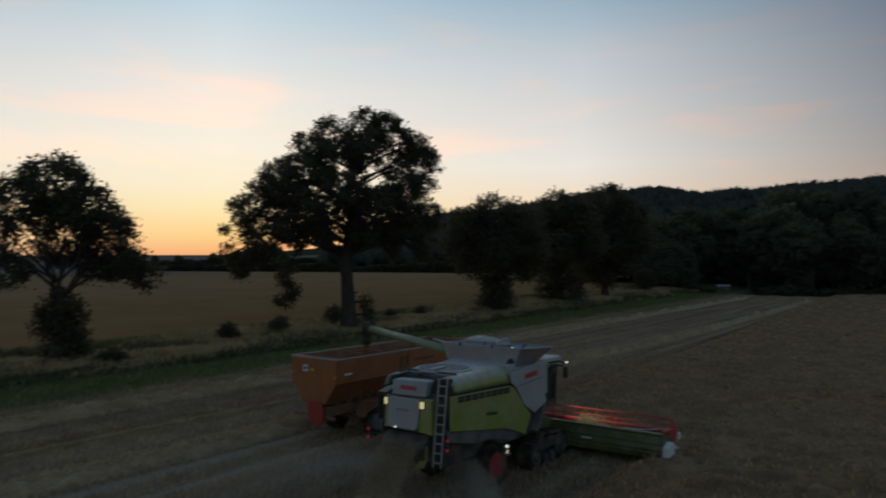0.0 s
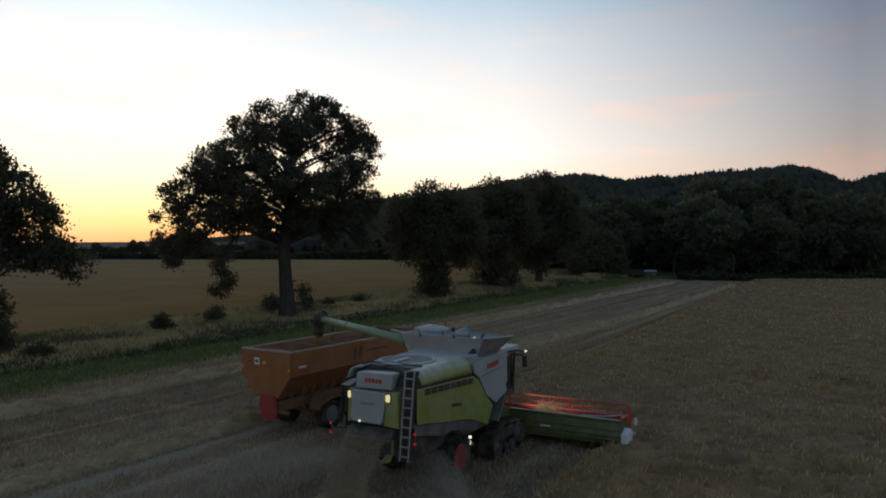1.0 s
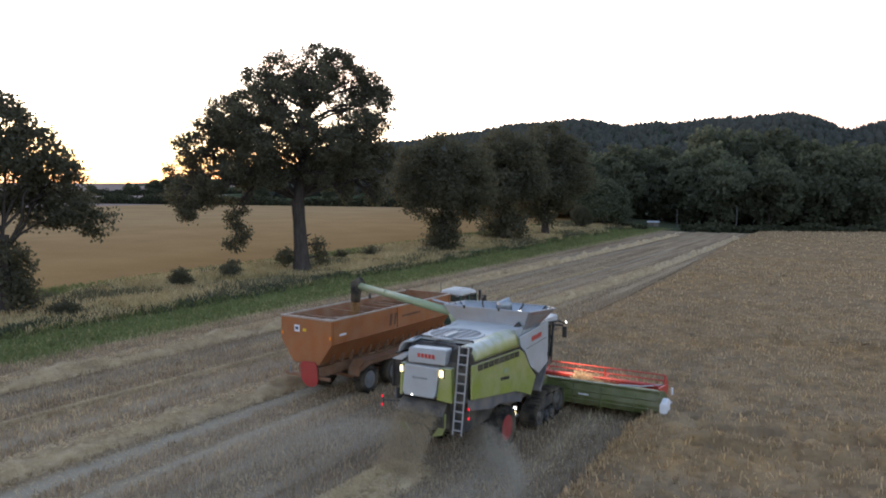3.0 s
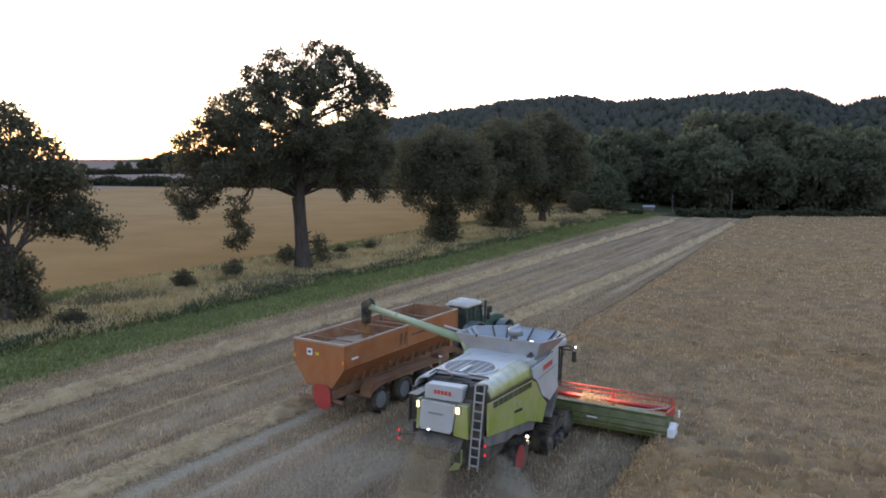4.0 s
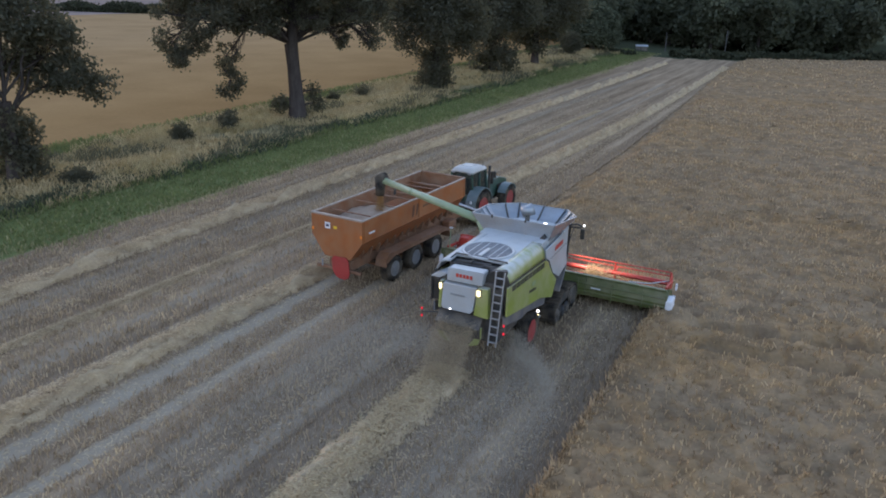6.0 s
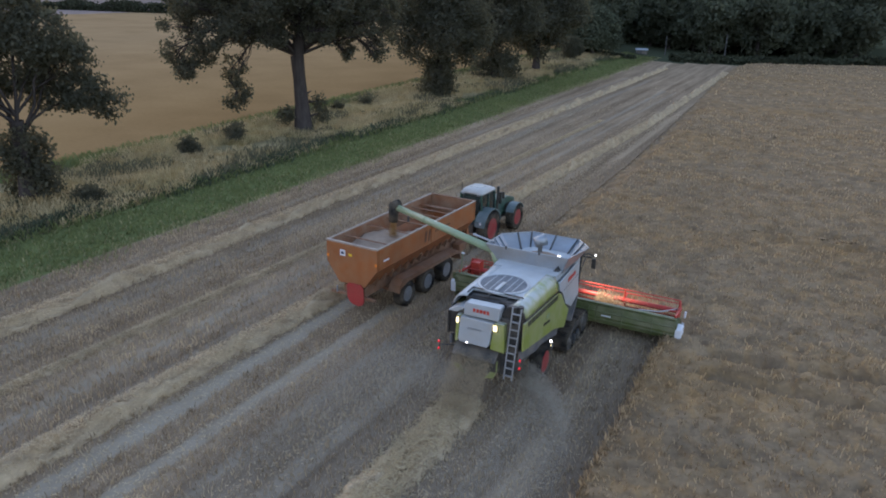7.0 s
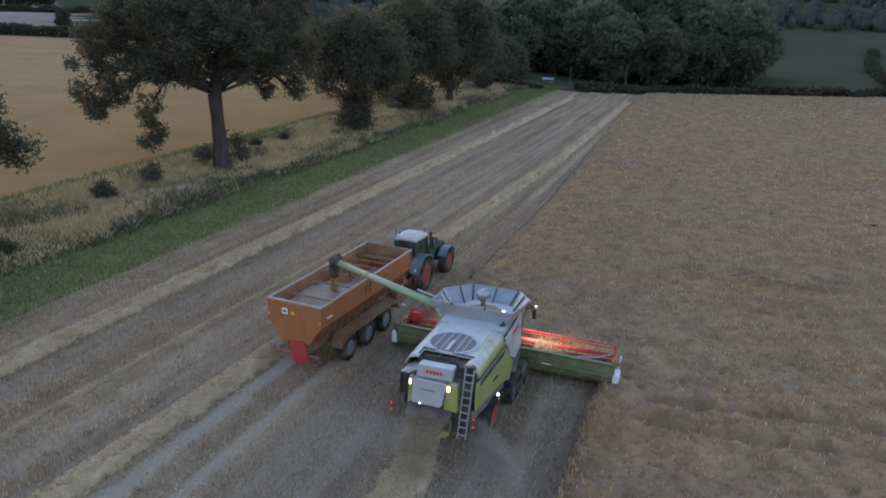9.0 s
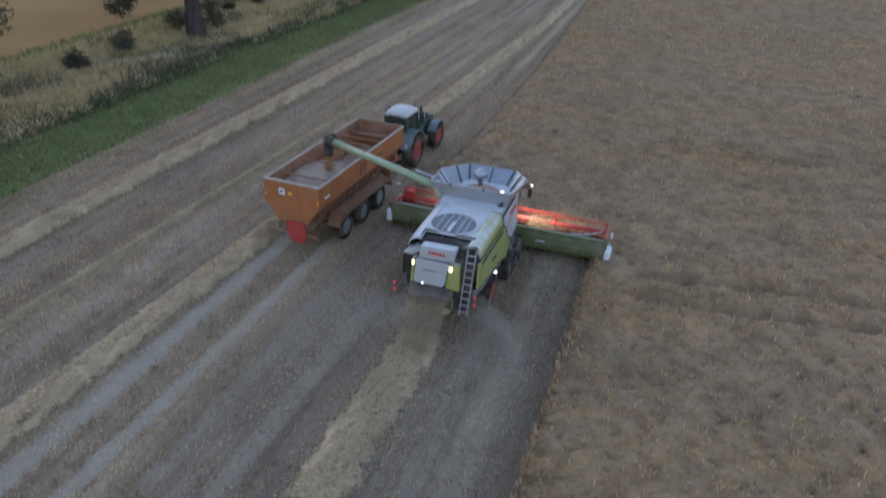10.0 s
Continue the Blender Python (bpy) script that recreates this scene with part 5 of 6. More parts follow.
    # the rear group sits a little forward of the tail
    rear = ("rear_plate", "rear_hood", "rear_corner", "side_flap", "flap_back", "flap_top", "rear_light", "number_light", "chopper_hood", "deflector", "spreader_disc", "emblem", "model_mark")
    for ob in C.children:
        if ob.name.split(".")[0] in rear and ob.bound_box[0][1] < 0.5 and ob.bound_box[6][1] < 1.0:
            ob.location = (-0.22, 0.45, -0.17)
    # grain tank with its opened flaps
    lo = [(-1.28, 4.60), (1.28, 4.60), (1.32, 5.9), (0.85, 6.9), (-0.85, 6.9), (-1.32, 5.9)]
    hi = [(-1.92, 4.62), (1.50, 4.62), (1.74, 6.55), (1.00, 7.75), (-1.10, 7.75), (-1.98, 6.35)]
    part("grain_tank", boxed(-1.32, 1.32, 4.5, 7.0, 2.6, 3.86, 0.03), M_WHITE, C, "light grey grain tank")
    zb, rim = 3.84, (4.50, 4.50, 4.40, 4.24, 4.24, 4.40)
    for k, nm in enumerate(("rear", "right", "front", "front", "front", "left")):
        a, b = lo[k], lo[(k + 1) % 6]
        c, d = hi[(k + 1) % 6], hi[k]
        bm = bmesh.new()
        q = [Vector((a[0], a[1], zb)), Vector((b[0], b[1], zb)), Vector((c[0], c[1], rim[(k + 1) % 6])), Vector((d[0], d[1], rim[k]))]
        nn = (q[1] - q[0]).cross(q[3] - q[0]).normalized() * 0.03
        va = [bm.verts.new(p) for p in q]
        vb = [bm.verts.new(p + nn) for p in q]
        bm.faces.new(va)
        bm.faces.new(vb[::-1])
        for i in range(4):
            bm.faces.new((va[i], va[(i + 1) % 4], vb[(i + 1) % 4], vb[i]))
        flap = part("tank_flap", bm, M_STEEL, C, "galvanised tank flap")
        for u in ((0.04, 0.5) if nm == "front" else (0.22, 0.5, 0.78)):
            p0, p1 = q[0].lerp(q[1], u), q[3].lerp(q[2], u)
            part("flap_rib", rod(bmesh.new(), p0 - nn, p1 - nn, 0.028, None, 6), M_DARK if nm == "front" else M_STEEL, flap)
        part("flap_rim", rod(bmesh.new(), q[3], q[2], 0.03, None, 8), M_STEEL, flap)
    part("flap_bracket", plate([(0.98, 3.94), (1.22, 3.94), (1.26, 4.02), (1.16, 4.16), (1.08, 4.04)], 4.40, 4.60, "y", 0.01), M_DARK, C, "dark flap bracket")
    for x, z in ((-1.05, 4.44), (0.35, 4.46)):
        part("rim_catch", boxed(x - 0.03, x + 0.03, 4.55, 4.62, z, z + 0.12, 0.01), M_BLACK, C)
    part("tank_grain", lathe([(0, 1.5), (0.1, 1.2), (0.28, 0.5), (0.34, 0.0)], (-0.05, 5.85, 3.66), 28, "z"), M_GRAIN, C, "pile of grain", True)
    part("fill_auger", rod(bmesh.new(), (-0.18, 6.15, 3.8), (-0.26, 6.42, 4.22), 0.10, 0.09, 14), M_DARK, C, "dark filling auger")
    part("fill_auger_head", rod(bmesh.new(), (-0.46, 6.30, 4.30), (-0.12, 6.60, 4.42), 0.21, 0.25, 18), M_STEEL, C, "grey filling auger head", True)
    part("tank_light", boxed(1.03, 1.16, 4.72, 4.80, 4.43, 4.52, 0.03), M_LAMP_WHITE, C, "lit tank lamp")
    # unloading auger over the trailer
    base, end = Vector((-1.62, 4.80, 4.20)), Vector((-7.45, 6.85, 4.56))
    tube = part("unloading_auger", rod(bmesh.new(), base, end, 0.165, 0.14, 24), M_AUGER, C, "long pale green unloading tube", True)
    part("tube_elbow", rod(bmesh.new(), (-1.3, 4.80, 3.4), (-1.62, 4.79, 4.2), 0.20, 0.19, 18), M_AUGER, tube, "", True)
    for u in (0.02, 0.35, 0.68, 0.97):
        p = base.lerp(end, u)
        dv = (end - base).normalized() * 0.03
        part("tube_collar", rod(bmesh.new(), p - dv, p + dv, 0.180 - 0.026 * u, None, 24), M_AUGER, tube)
    part("tube_strut", rod(bmesh.new(), base.lerp(end, 0.03) + Vector((0, 0.28, 0.2)), base.lerp(end, 0.22) + Vector((0, 0.22, 0.2)), 0.05, None, 8), M_STEEL, tube, "grey folding strut")
    part("tube_clamps", rods([(base.lerp(end, 0.87) + Vector((0, 0, -0.2)), base.lerp(end, 0.87) + Vector((0, 0, -0.42)))], 0.06), M_DARK, tube)
    sp = bmesh.new()
    rod(sp, end + Vector((0.10, 0.05, 0.16)), end + Vector((-0.26, 0.02, -0.02)), 0.24, 0.25, 16)
    rod(sp, end + Vector((-0.16, 0.02, 0.12)), end + Vector((-0.20, 0.0, -0.72)), 0.27, 0.20, 16)
    part("spout", sp, M_RUBBER, tube, "black rubber spout", True)
    # cab, mirrors, feeder
    part("cab_floor", boxed(-0.95, 0.95, 7.0, 8.45, 1.85, 2.1, 0.04), M_DARK, C)
    cab = part("cab_frame", boxed(-0.95, 0.95, 7.02, 8.42, 2.05, 2.14, 0.02), M_BLACK, C, "black cab frame")
    for a in (-0.92, 0.92):
        for b in (7.05, 8.35):
            part("cab_post", rod(bmesh.new(), (a, b, 2.05), (a * 1.02, b + (0.12 if b > 8 else 0), 3.55), 0.05, None, 8), M_BLACK, cab)
    part("cab_glass", boxed(-0.90, 0.90, 7.08, 8.40, 2.1, 3.5, 0.08), M_GLASS, cab, "dark cab glass")
    part("cab_roof", boxed(-1.05, 1.05, 6.95, 8.75, 3.52, 3.80, 0.10), M_WHITE, C, "light grey cab roof")
    part("seat", boxed(-0.28, 0.28, 7.4, 7.95, 2.1, 2.9, 0.08), M_BLACK, cab)
    part("cab_rail", rods([((1.40, 7.55, 3.66), (1.34, 7.2, 3.2)), ((1.34, 7.2, 3.2), (1.30, 7.0, 2.1)), ((1.30, 7.0, 2.1), (1.0, 7.05, 2.0))], 0.017), M_DARK, C, "thin hand rail")
    for s in (1, -1):
        ma = part("mirror_arm", rods([((s * 1.0, 7.6, 3.62), (s * 1.45, 7.75, 3.72)), ((s * 1.45, 7.75, 3.72), (s * 1.68, 7.8, 3.62)), ((s * 1.0, 7.9, 3.50), (s * 1.6, 7.82, 3.55))], 0.035), M_BLACK, C, "black mirror arm")
        part("mirror", boxed(s * 1.68 - 0.09, s * 1.68 + 0.09, 7.76, 7.84, 3.08, 3.52, 0.03), M_BLACK, ma, "black mirror")
        part("mirror_lamp", boxed(s * 1.74 - 0.03, s * 1.74 + 0.03, 7.74, 7.80, 3.66, 3.73, 0.01), M_LAMP_WHITE, ma, "small lit lamp")
    part("roof_lamps", boxed(-0.9, 0.9, 8.74, 8.80, 3.60, 3.72, 0.02), M_LAMP_WHITE, C, "row of lit roof lamps")
    part("feeder_house", plate([(6.6, 1.2), (6.6, 2.0), (8.6, 1.25), (8.6, 0.55)], -0.75, 0.75, "x", 0.04), M_HEADER, C, "green feeder house")
    # tracks and rear axle
    for s in (1, -1):
        xo, xi = (1.55, 0.92) if s > 0 else (-1.55, -0.92)
        loop = []
        for (cy, cz, r, a0, a1) in ((5.72, 0.42, 0.42, 270, 130), (6.35, 1.02, 0.24, 130, 60), (7.68, 0.60, 0.50, 70, -60), (7.55, 0.36, 0.36, -60, -90)):
            for k in range(9):
                a = radians(a0 + (a1 - a0) * k / 8)
                loop.append((cy + r * math.cos(a), cz + r * math.sin(a)))
        inner = []
        cyc, czc = 6.7, 0.52
        for y, z in loop:
            d = math.hypot(y - cyc, z - czc)
            q = (d - 0.09) / d
            inner.append((cyc + (y - cyc) * q, czc + (z - czc) * q))
        bm = bmesh.new()
        k = len(loop)
        rows = [[bm.verts.new((x, *p)) for p in lp] for x, lp in ((xo, loop), (xi, loop), (xi, inner), (xo, inner))]
        for A, B in zip(rows, rows[1:] + rows[:1]):
            for i in range(k):
                bm.faces.new((A[i], A[(i + 1) % k], B[(i + 1) % k], B[i]))
        tr = part("track_belt", bm, M_RUBBER, C, "black rubber track")
        bm = bmesh.new()
        for i in range(k):
            (y0, z0), (y1, z1) = loop[i], loop[(i + 1) % k]
            L = math.hypot(y1 - y0, z1 - z0)
            for q in range(max(1, int(L / 0.16))):
                u = (q + 0.5) / max(1, int(L / 0.16))
                m = Matrix.Translation(((xo + xi) / 2, y0 + (y1 - y0) * u, z0 + (z1 - z0) * u)) @ Matrix.Rotation(math.atan2(z1 - z0, y1 - y0), 4, "X") @ Matrix.Diagonal((abs(xo - xi) * 0.96, 0.05, 0.06, 1))
                bmesh.ops.create_cube(bm, size=1, matrix=m)
        part("track_lug", bm, M_RUBBER, tr)
        for cy, cz, r in ((5.75, 0.46, 0.35), (7.66, 0.60, 0.42), (6.45, 0.32, 0.22), (6.98, 0.32, 0.22)):
            part("track_roller", lathe([(xo - s * 0.1, r), (xo + s * 0.0, r * 0.95), (xo - s * 0.04, r * 0.55), (xo + s * 0.02, r * 0.25), (xo + s * 0.02, 0)], (0, cy, cz), 22), M_DARK, tr, "grey track roller")
        part("track_frame", plate([(5.8, 0.5), (6.35, 1.0), (7.3, 1.0), (7.6, 0.6)], xi + s * 0.1, xo - s * 0.12, "x", 0.03), M_DARK, tr)
        part("track_guard", plate([(5.9, 1.36), (6.35, 1.95), (6.55, 2.3), (6.42, 2.32), (6.2, 1.98), (5.75, 1.42)], xi, xo - s * 0.05, "x", 0.01), M_SLATE, C, "slate grey track guard")
        wheel("rear_wheel", C, (s * 1.20, 3.15, 0.74), 0.74, 0.50, M_RIM, s)
        part("work_light", boxed(s * 1.28 - 0.048, s * 1.28 + 0.048, 4.02, 4.10, 1.13, 1.22, 0.02), M_LAMP_WHITE, C, "lit work light")
        part("work_light", boxed(s * 1.28 - 0.03, s * 1.28 + 0.03, 4.03, 4.10, 0.93, 1.05, 0.02), M_LAMP_WARM, C, "small warm lamp")
        part("step", boxed(s * 1.22 - 0.1, s * 1.22 + 0.1, 4.0, 4.3, 0.85, 0.92, 0.01), M_STEEL, C)
    part("rear_axle", rod(bmesh.new(), (-1.1, 3.15, 0.8), (1.1, 3.15, 0.8), 0.13, None, 12), M_DARK, C)
    return C


def build_header():
    H = thing("combine_header", pose(0, 8.4, 0), "wide olive green cutting header with a red reel", "combine header")
    back = [(0.0, 0.36), (-0.06, 0.70), (0.05, 1.15), (0.22, 1.23), (0.30, 1.17), (0.20, 0.78), (0.35, 0.46), (1.15, 0.20), (1.15, 0.14), (0.3, 0.34)]
    for a, b in ((-5.15, -1.75), (-1.73, 1.73), (1.75, 5.15)):
        part("back_panel", plate(back, a, b, "x", 0.01), M_HEADER, H, "olive green trough panel")
    part("top_beam", boxed(-5.15, 5.15, 0.06, 0.28, 1.17, 1.27, 0.03), M_HEADER, H, "green top beam")
    for x in (-4.2, -2.9, -1.4, 1.4, 2.9, 4.2):
        part("rear_rib", plate([(-0.10, 0.30), (-0.12, 0.68), (-0.02, 1.12), (0.02, 1.12), (-0.05, 0.68), (0.0, 0.30)], x - 0.02, x + 0.02, "x"), M_HEADER, H)
    for z, d in ((0.92, 0.032), (0.56, 0.045)):
        part("pressed_ridge", rod(bmesh.new(), (-5.12, -d, z), (5.12, -d, z), 0.035, None, 8), M_HEADER, H)
    part("warning_plate", boxed(2.0, 2.42, -0.085, -0.065, 0.76, 0.81, 0), M_TAG, H, "pale sticker")
    part("cross_auger", rod(bmesh.new(), (-5.0, 0.62, 0.55), (5.0, 0.62, 0.55), 0.30, None, 18), M_STEEL, H, "steel cross auger", True)
    fl = bmesh.new()
    for side in (-1, 1):
        prev = None
        for k in range(150):
            x = side * (0.4 + k * 4.5 / 150)
            a = k * 0.55
            p = [fl.verts.new((x, 0.62 + r * math.cos(a), 0.55 + r * math.sin(a))) for r in (0.29, 0.40)]
            if prev:
                fl.faces.new((prev[0], prev[1], p[1], p[0]))
            prev = p
    part("auger_flight", fl, M_STEEL, H)
    part("cutter_bar", plate([(1.10, 0.10), (1.10, 0.17), (1.32, 0.13), (1.32, 0.11)], -5.2, 5.2, "x"), M_STEEL, H, "steel knife bar")
    for s in (-1, 1):
        part("end_wall", plate([(0.0, 0.15), (-0.05, 1.08), (0.3, 1.24), (0.75, 1.10), (1.25, 0.6), (1.6, 0.2), (1.5, 0.08)], s * 5.14, s * 5.22, "x", 0.012), M_HEADER, H, "green end wall")
        part("crop_divider", plate([(1.3, 0.1), (1.1, 0.55), (1.4, 0.6), (2.3, 0.12)], s * 5.16, s * 5.30, "x", 0.02), M_WHITE, H, "pale crop divider")
        part("end_cover", plate([(-0.05, 0.32), (-0.05, 0.85), (0.3, 1.0), (0.62, 0.85), (0.6, 0.36)], *sorted((s * 5.16, s * 5.44)), "x", 0.06), M_TAG, H, "white end cover")
        part("reel_end_plate", plate([(1.02, 1.02), (1.48, 1.58), (1.94, 1.02), (1.70, 0.62), (1.26, 0.62)], *sorted((s * 5.02, s * 5.05)), "x", 0.008), M_RED, H, "red reel end plate")
        part("reel_arm", plate([(0.20, 1.25), (0.20, 1.36), (1.55, 1.22), (1.55, 1.10)], *sorted((s * 5.04, s * 5.12)), "x", 0.01), M_RED, H, "red reel arm")
        part("end_marker", boxed(*sorted((s * 5.26, s * 5.34)), 1.35, 1.50, 0.84, 1.12, 0.03), M_TAG, H, "white end marker")
    # reel: bats on spiders with thin tines
    ry, rz, rr = 1.48, 1.06, 0.50
    reel = part("reel", rod(bmesh.new(), (-5.0, ry, rz), (5.0, ry, rz), 0.11, None, 12), M_RED, H, "red reel")
    turns = [radians(90 + 72 * k) for k in range(5)]
    for a in turns:
        y, z = ry + rr * math.cos(a), rz + rr * math.sin(a)
        part("bat", rod(bmesh.new(), (-5.0, y, z), (5.0, y, z), 0.027, None, 8), M_RED, reel)
        bm = bmesh.new()
        for x in np.arange(-4.95, 5.0, 0.16):
            box(bm, x - 0.005, x + 0.005, y - 0.005, y + 0.005, z - 0.22, z, 0)
        part("tine_row", bm, M_RED, reel)["kind"] = "stuff"
    for x in (-5.0, -2.6, 0.0, 2.6, 5.0):
        bm = bmesh.new()
        for a in turns:
            rod(bm, (x, ry, rz), (x, ry + rr * math.cos(a), rz + rr * math.sin(a)), 0.045, 0.03, 6)
        part("spider", bm, M_RED, reel)
    part("reel_hose", rods([((3.5, 0.3, 1.26), (4.3, 0.55, 1.24)), ((4.3, 0.55, 1.24), (5.0, 1.4, 1.2))], 0.03), M_ALU, H)
    part("reel_drive_box", boxed(-4.95, -4.50, 1.16, 1.72, 0.92, 1.52, 0.05), M_RED, H, "red reel drive housing")
    post = part("marker_post", rod(bmesh.new(), (-5.02, 0.20, 0.9), (-4.97, 0.22, 2.25), 0.03, 0.025, 8), M_AUGER, H, "thin pale green marker post")
    part("marker_tip", boxed(-5.03, -4.87, 0.19, 0.25, 2.22, 2.29, 0.01), M_TAG, post, "white reflector tip")
    part("drive_cover", plate([(0.1, 0.5), (0.1, 1.25), (0.8, 1.0), (0.9, 0.55)], -5.40, -5.24, "x", 0.04), M_HEADER, H)


def build_trailer():
    T = thing("grain_trailer", pose(-8.12, 4.0, 0, 0, 0, -2.3), "long orange three-axle grain trailer partly filled with grain", "trailer")
    w, L, zt, zm, zb = 1.36, 9.0, 3.50, 2.56, 1.66
    # side walls: upright above, drawn in below
    for s in (1, -1):
        sec = [(s * w, zt), (s * w, zm), (s * 0.70, zb), (s * 0.65, zb), (s * (w - 0.05), zm), (s * (w - 0.05), zt)]
        part("side_wall", plate(sec, 0.0, L, "y"), M_ORANGE, T, "orange side wall")
        part("wall_lining", boxed(*sorted((s * (w - 0.054), s * (w - 0.062))), 0.05, L - 0.05, zm, zt - 0.03, 0), M_ORANGE_IN, T, "scoured inner wall")
        part("top_rail", boxed(*sorted((s * (w - 0.07), s * (w + 0.015))), -0.03, L + 0.03, zt - 0.02, zt + 0.05, 0.015), M_RIMLINE, T, "pale worn top rail")
        part("crease", boxed(*sorted((s * w, s * (w + 0.02))), 0.0, L, zm - 0.03, zm + 0.02, 0.005), M_ORANGE, T)
        for y in (0.04, 4.45, 8.9):
            part("post", boxed(*sorted((s * w, s * (w + 0.035))), y, y + 0.09, zm, zt, 0.008), M_ORANGE, T)
        for y in np.arange(0.55, 8.8, 0.62):
            part("floor_bearer", plate([(s * 0.66, zb - 0.02), (s * 0.92, zb + 0.34), (s * 0.99, zb + 0.30), (s * 0.86, zb - 0.12)], y, y + 0.06, "y"), M_CHASSIS, T)
    rear = [(-w, zt), (w, zt), (w, zm), (0.70, zb), (-0.70, zb), (-w, zm)]
    part("tailgate", plate(rear, -0.06, 0.0, "y", 0.01), M_ORANGE, T, "orange tailgate")
    part("front_wall", plate(rear, L, L + 0.06, "y", 0.01), M_ORANGE, T, "orange front wall")
    part("front_lining", boxed(-w + 0.06, w - 0.06, L - 0.012, L - 0.004, zm, zt - 0.02, 0), M_ORANGE_IN, T)
    part("end_rail", boxed(-w, w, -0.09, 0.03, zt - 0.02, zt + 0.07, 0.02), M_RIMLINE, T, "pale worn end rail")
    part("end_rail", boxed(-w, w, L - 0.03, L + 0.09, zt - 0.02, zt + 0.05, 0.02), M_CHASSIS, T)
    part("floor", boxed(-0.68, 0.68, 0.0, L, zb - 0.05, zb, 0), M_ORANGE_IN, T)
    for y, z in ((1.2, 3.36), (3.0, 3.36), (4.6, 3.3), (5.4, 3.3), (6.2, 3.25), (7.0, 3.25), (7.8, 3.2), (8.4, 3.05)):
        part("cross_stay", rod(bmesh.new(), (-w + 0.06, y, z), (w - 0.06, y, z), 0.035, None, 8), M_ORANGE_IN, T)
    # grain heaped towards the tailgate under the spout
    n, mrows = 26, 60
    bm = bmesh.new()
    grid = []
    for j in range(mrows):
        y = 0.02 + (L - 0.04) * j / (mrows - 1)
        row = []
        for i in range(n):
            u = -1 + 2 * i / (n - 1)
            h = 2.74 + 0.40 * math.exp(-((y - 2.6) / 1.7) ** 2 - (u * 0.9) ** 2 * 0.6) - 0.62 * smooth01(3.8, 7.0, y) + 0.03 * math.sin(7 * u + y * 3) + 0.02 * math.sin(y * 9 + u * 4)
            row.append(bm.verts.new((u * min(w - 0.115, 0.60 + (w - 0.70) * (h - zb) / (zm - zb)), y, h)))
        grid.append(row)
    for a, b in zip(grid, grid[1:]):
        for i in range(n - 1):
            bm.faces.new((a[i], a[i + 1], b[i + 1], b[i]))
    part("grain", bm, M_GRAIN, T, "heaped pale grain", True)
    # marks on the walls
    tag = part("white_label", boxed(-0.62, -0.34, -0.075, -0.062, 2.92, 3.20, 0.004), M_TAG, T, "white square label")
    part("label_print", boxed(-0.56, -0.40, -0.082, -0.074, 3.0, 3.12, 0), M_TAG_DARK, tag)
    part("yellow_label", boxed(-0.16, 0.02, -0.075, -0.062, 2.96, 3.08, 0), M_YELLOW, T, "small yellow sticker")
    for s in (1, -1):
        part("reflector", boxed(*sorted((s * (w - 0.12), s * (w - 0.02))), -0.085, -0.06, 2.74, 2.88, 0.01), M_AMBER, T, "amber reflector")
        part("side_sticker", boxed(*sorted((s * w, s * (w + 0.012))), 0.42, 0.85, 2.84, 2.92, 0), M_TAG, T, "pale sticker")
        bm = bmesh.new()
        for k in (0, 1):
            pts = [(3.95 + 0.34 * k, 3.25), (4.12 + 0.34 * k, 3.25), (4.02 + 0.30 * k, 2.72), (3.86 + 0.34 * k, 2.72)]
            prism(bm, pts, *sorted((s * (w + 0.001), s * (w + 0.012))), "x")
        part("emblem", bm, M_EMBLEM, T, "dark painted emblem")
        lettering(T, 4.85, 6.35, 2.98, 3.07, s * (w + 0.006), 11, M_EMBLEM, "faded_lettering", "x")
    part("mud_flap", plate([(-0.20, 1.05), (-0.24, 1.60), (-0.12, 1.74), (0.52, 1.76), (0.64, 1.62), (0.70, 1.00), (0.62, 0.82), (0.42, 0.72), (0.12, 0.74), (-0.08, 0.86)], -0.16, -0.10, "y", 0.02), M_FLAP, T, "hanging red rubber flap")
    part("bumper", boxed(-1.2, 1.2, -0.02, 0.10, 1.02, 1.16, 0.02), M_CHASSIS, T, "brown rear bumper")
    part("jack_valve", rods([((-0.85, -0.05, 1.3), (-0.72, -0.2, 1.3)), ((-0.72, -0.2, 1.2), (-0.72, -0.2, 1.5))], 0.04), M_STEEL, T)
    for s in (1, -1):
        part("chassis_beam", boxed(*sorted((s * 0.42, s * 0.56)), 0.1, L + 0.2, 1.05, 1.50, 0.02), M_CHASSIS, T, "brown chassis beam")
        fender = [(1.55, 0.95), (1.62, 1.30), (1.95, 1.52), (2.4, 1.50), (7.0, 1.42), (7.4, 1.20), (7.55, 0.75), (7.48, 0.75), (7.3, 1.14), (6.95, 1.35), (2.4, 1.43), (2.0, 1.45), (1.7, 1.24), (1.63, 0.95)]
        part("mudguard", plate(fender, *sorted((s * 0.86, s * 1.44)), "x"), M_CHASSIS, T, "long dusty brown mudguard")
        part("mudguard_skirt", plate([(1.62, 1.30), (1.95, 1.50), (2.4, 1.48), (7.0, 1.40), (7.3, 1.2), (7.2, 1.14), (6.9, 1.24), (2.3, 1.30), (1.7, 1.1)], *sorted((s * 1.40, s * 1.44)), "x"), M_CHASSIS, T)
        for y in (2.45, 4.28, 6.12):
            wheel("wheel", T, (s * 1.15, y, 0.62), 0.62, 0.50, M_RIM_GREY, s, 26)
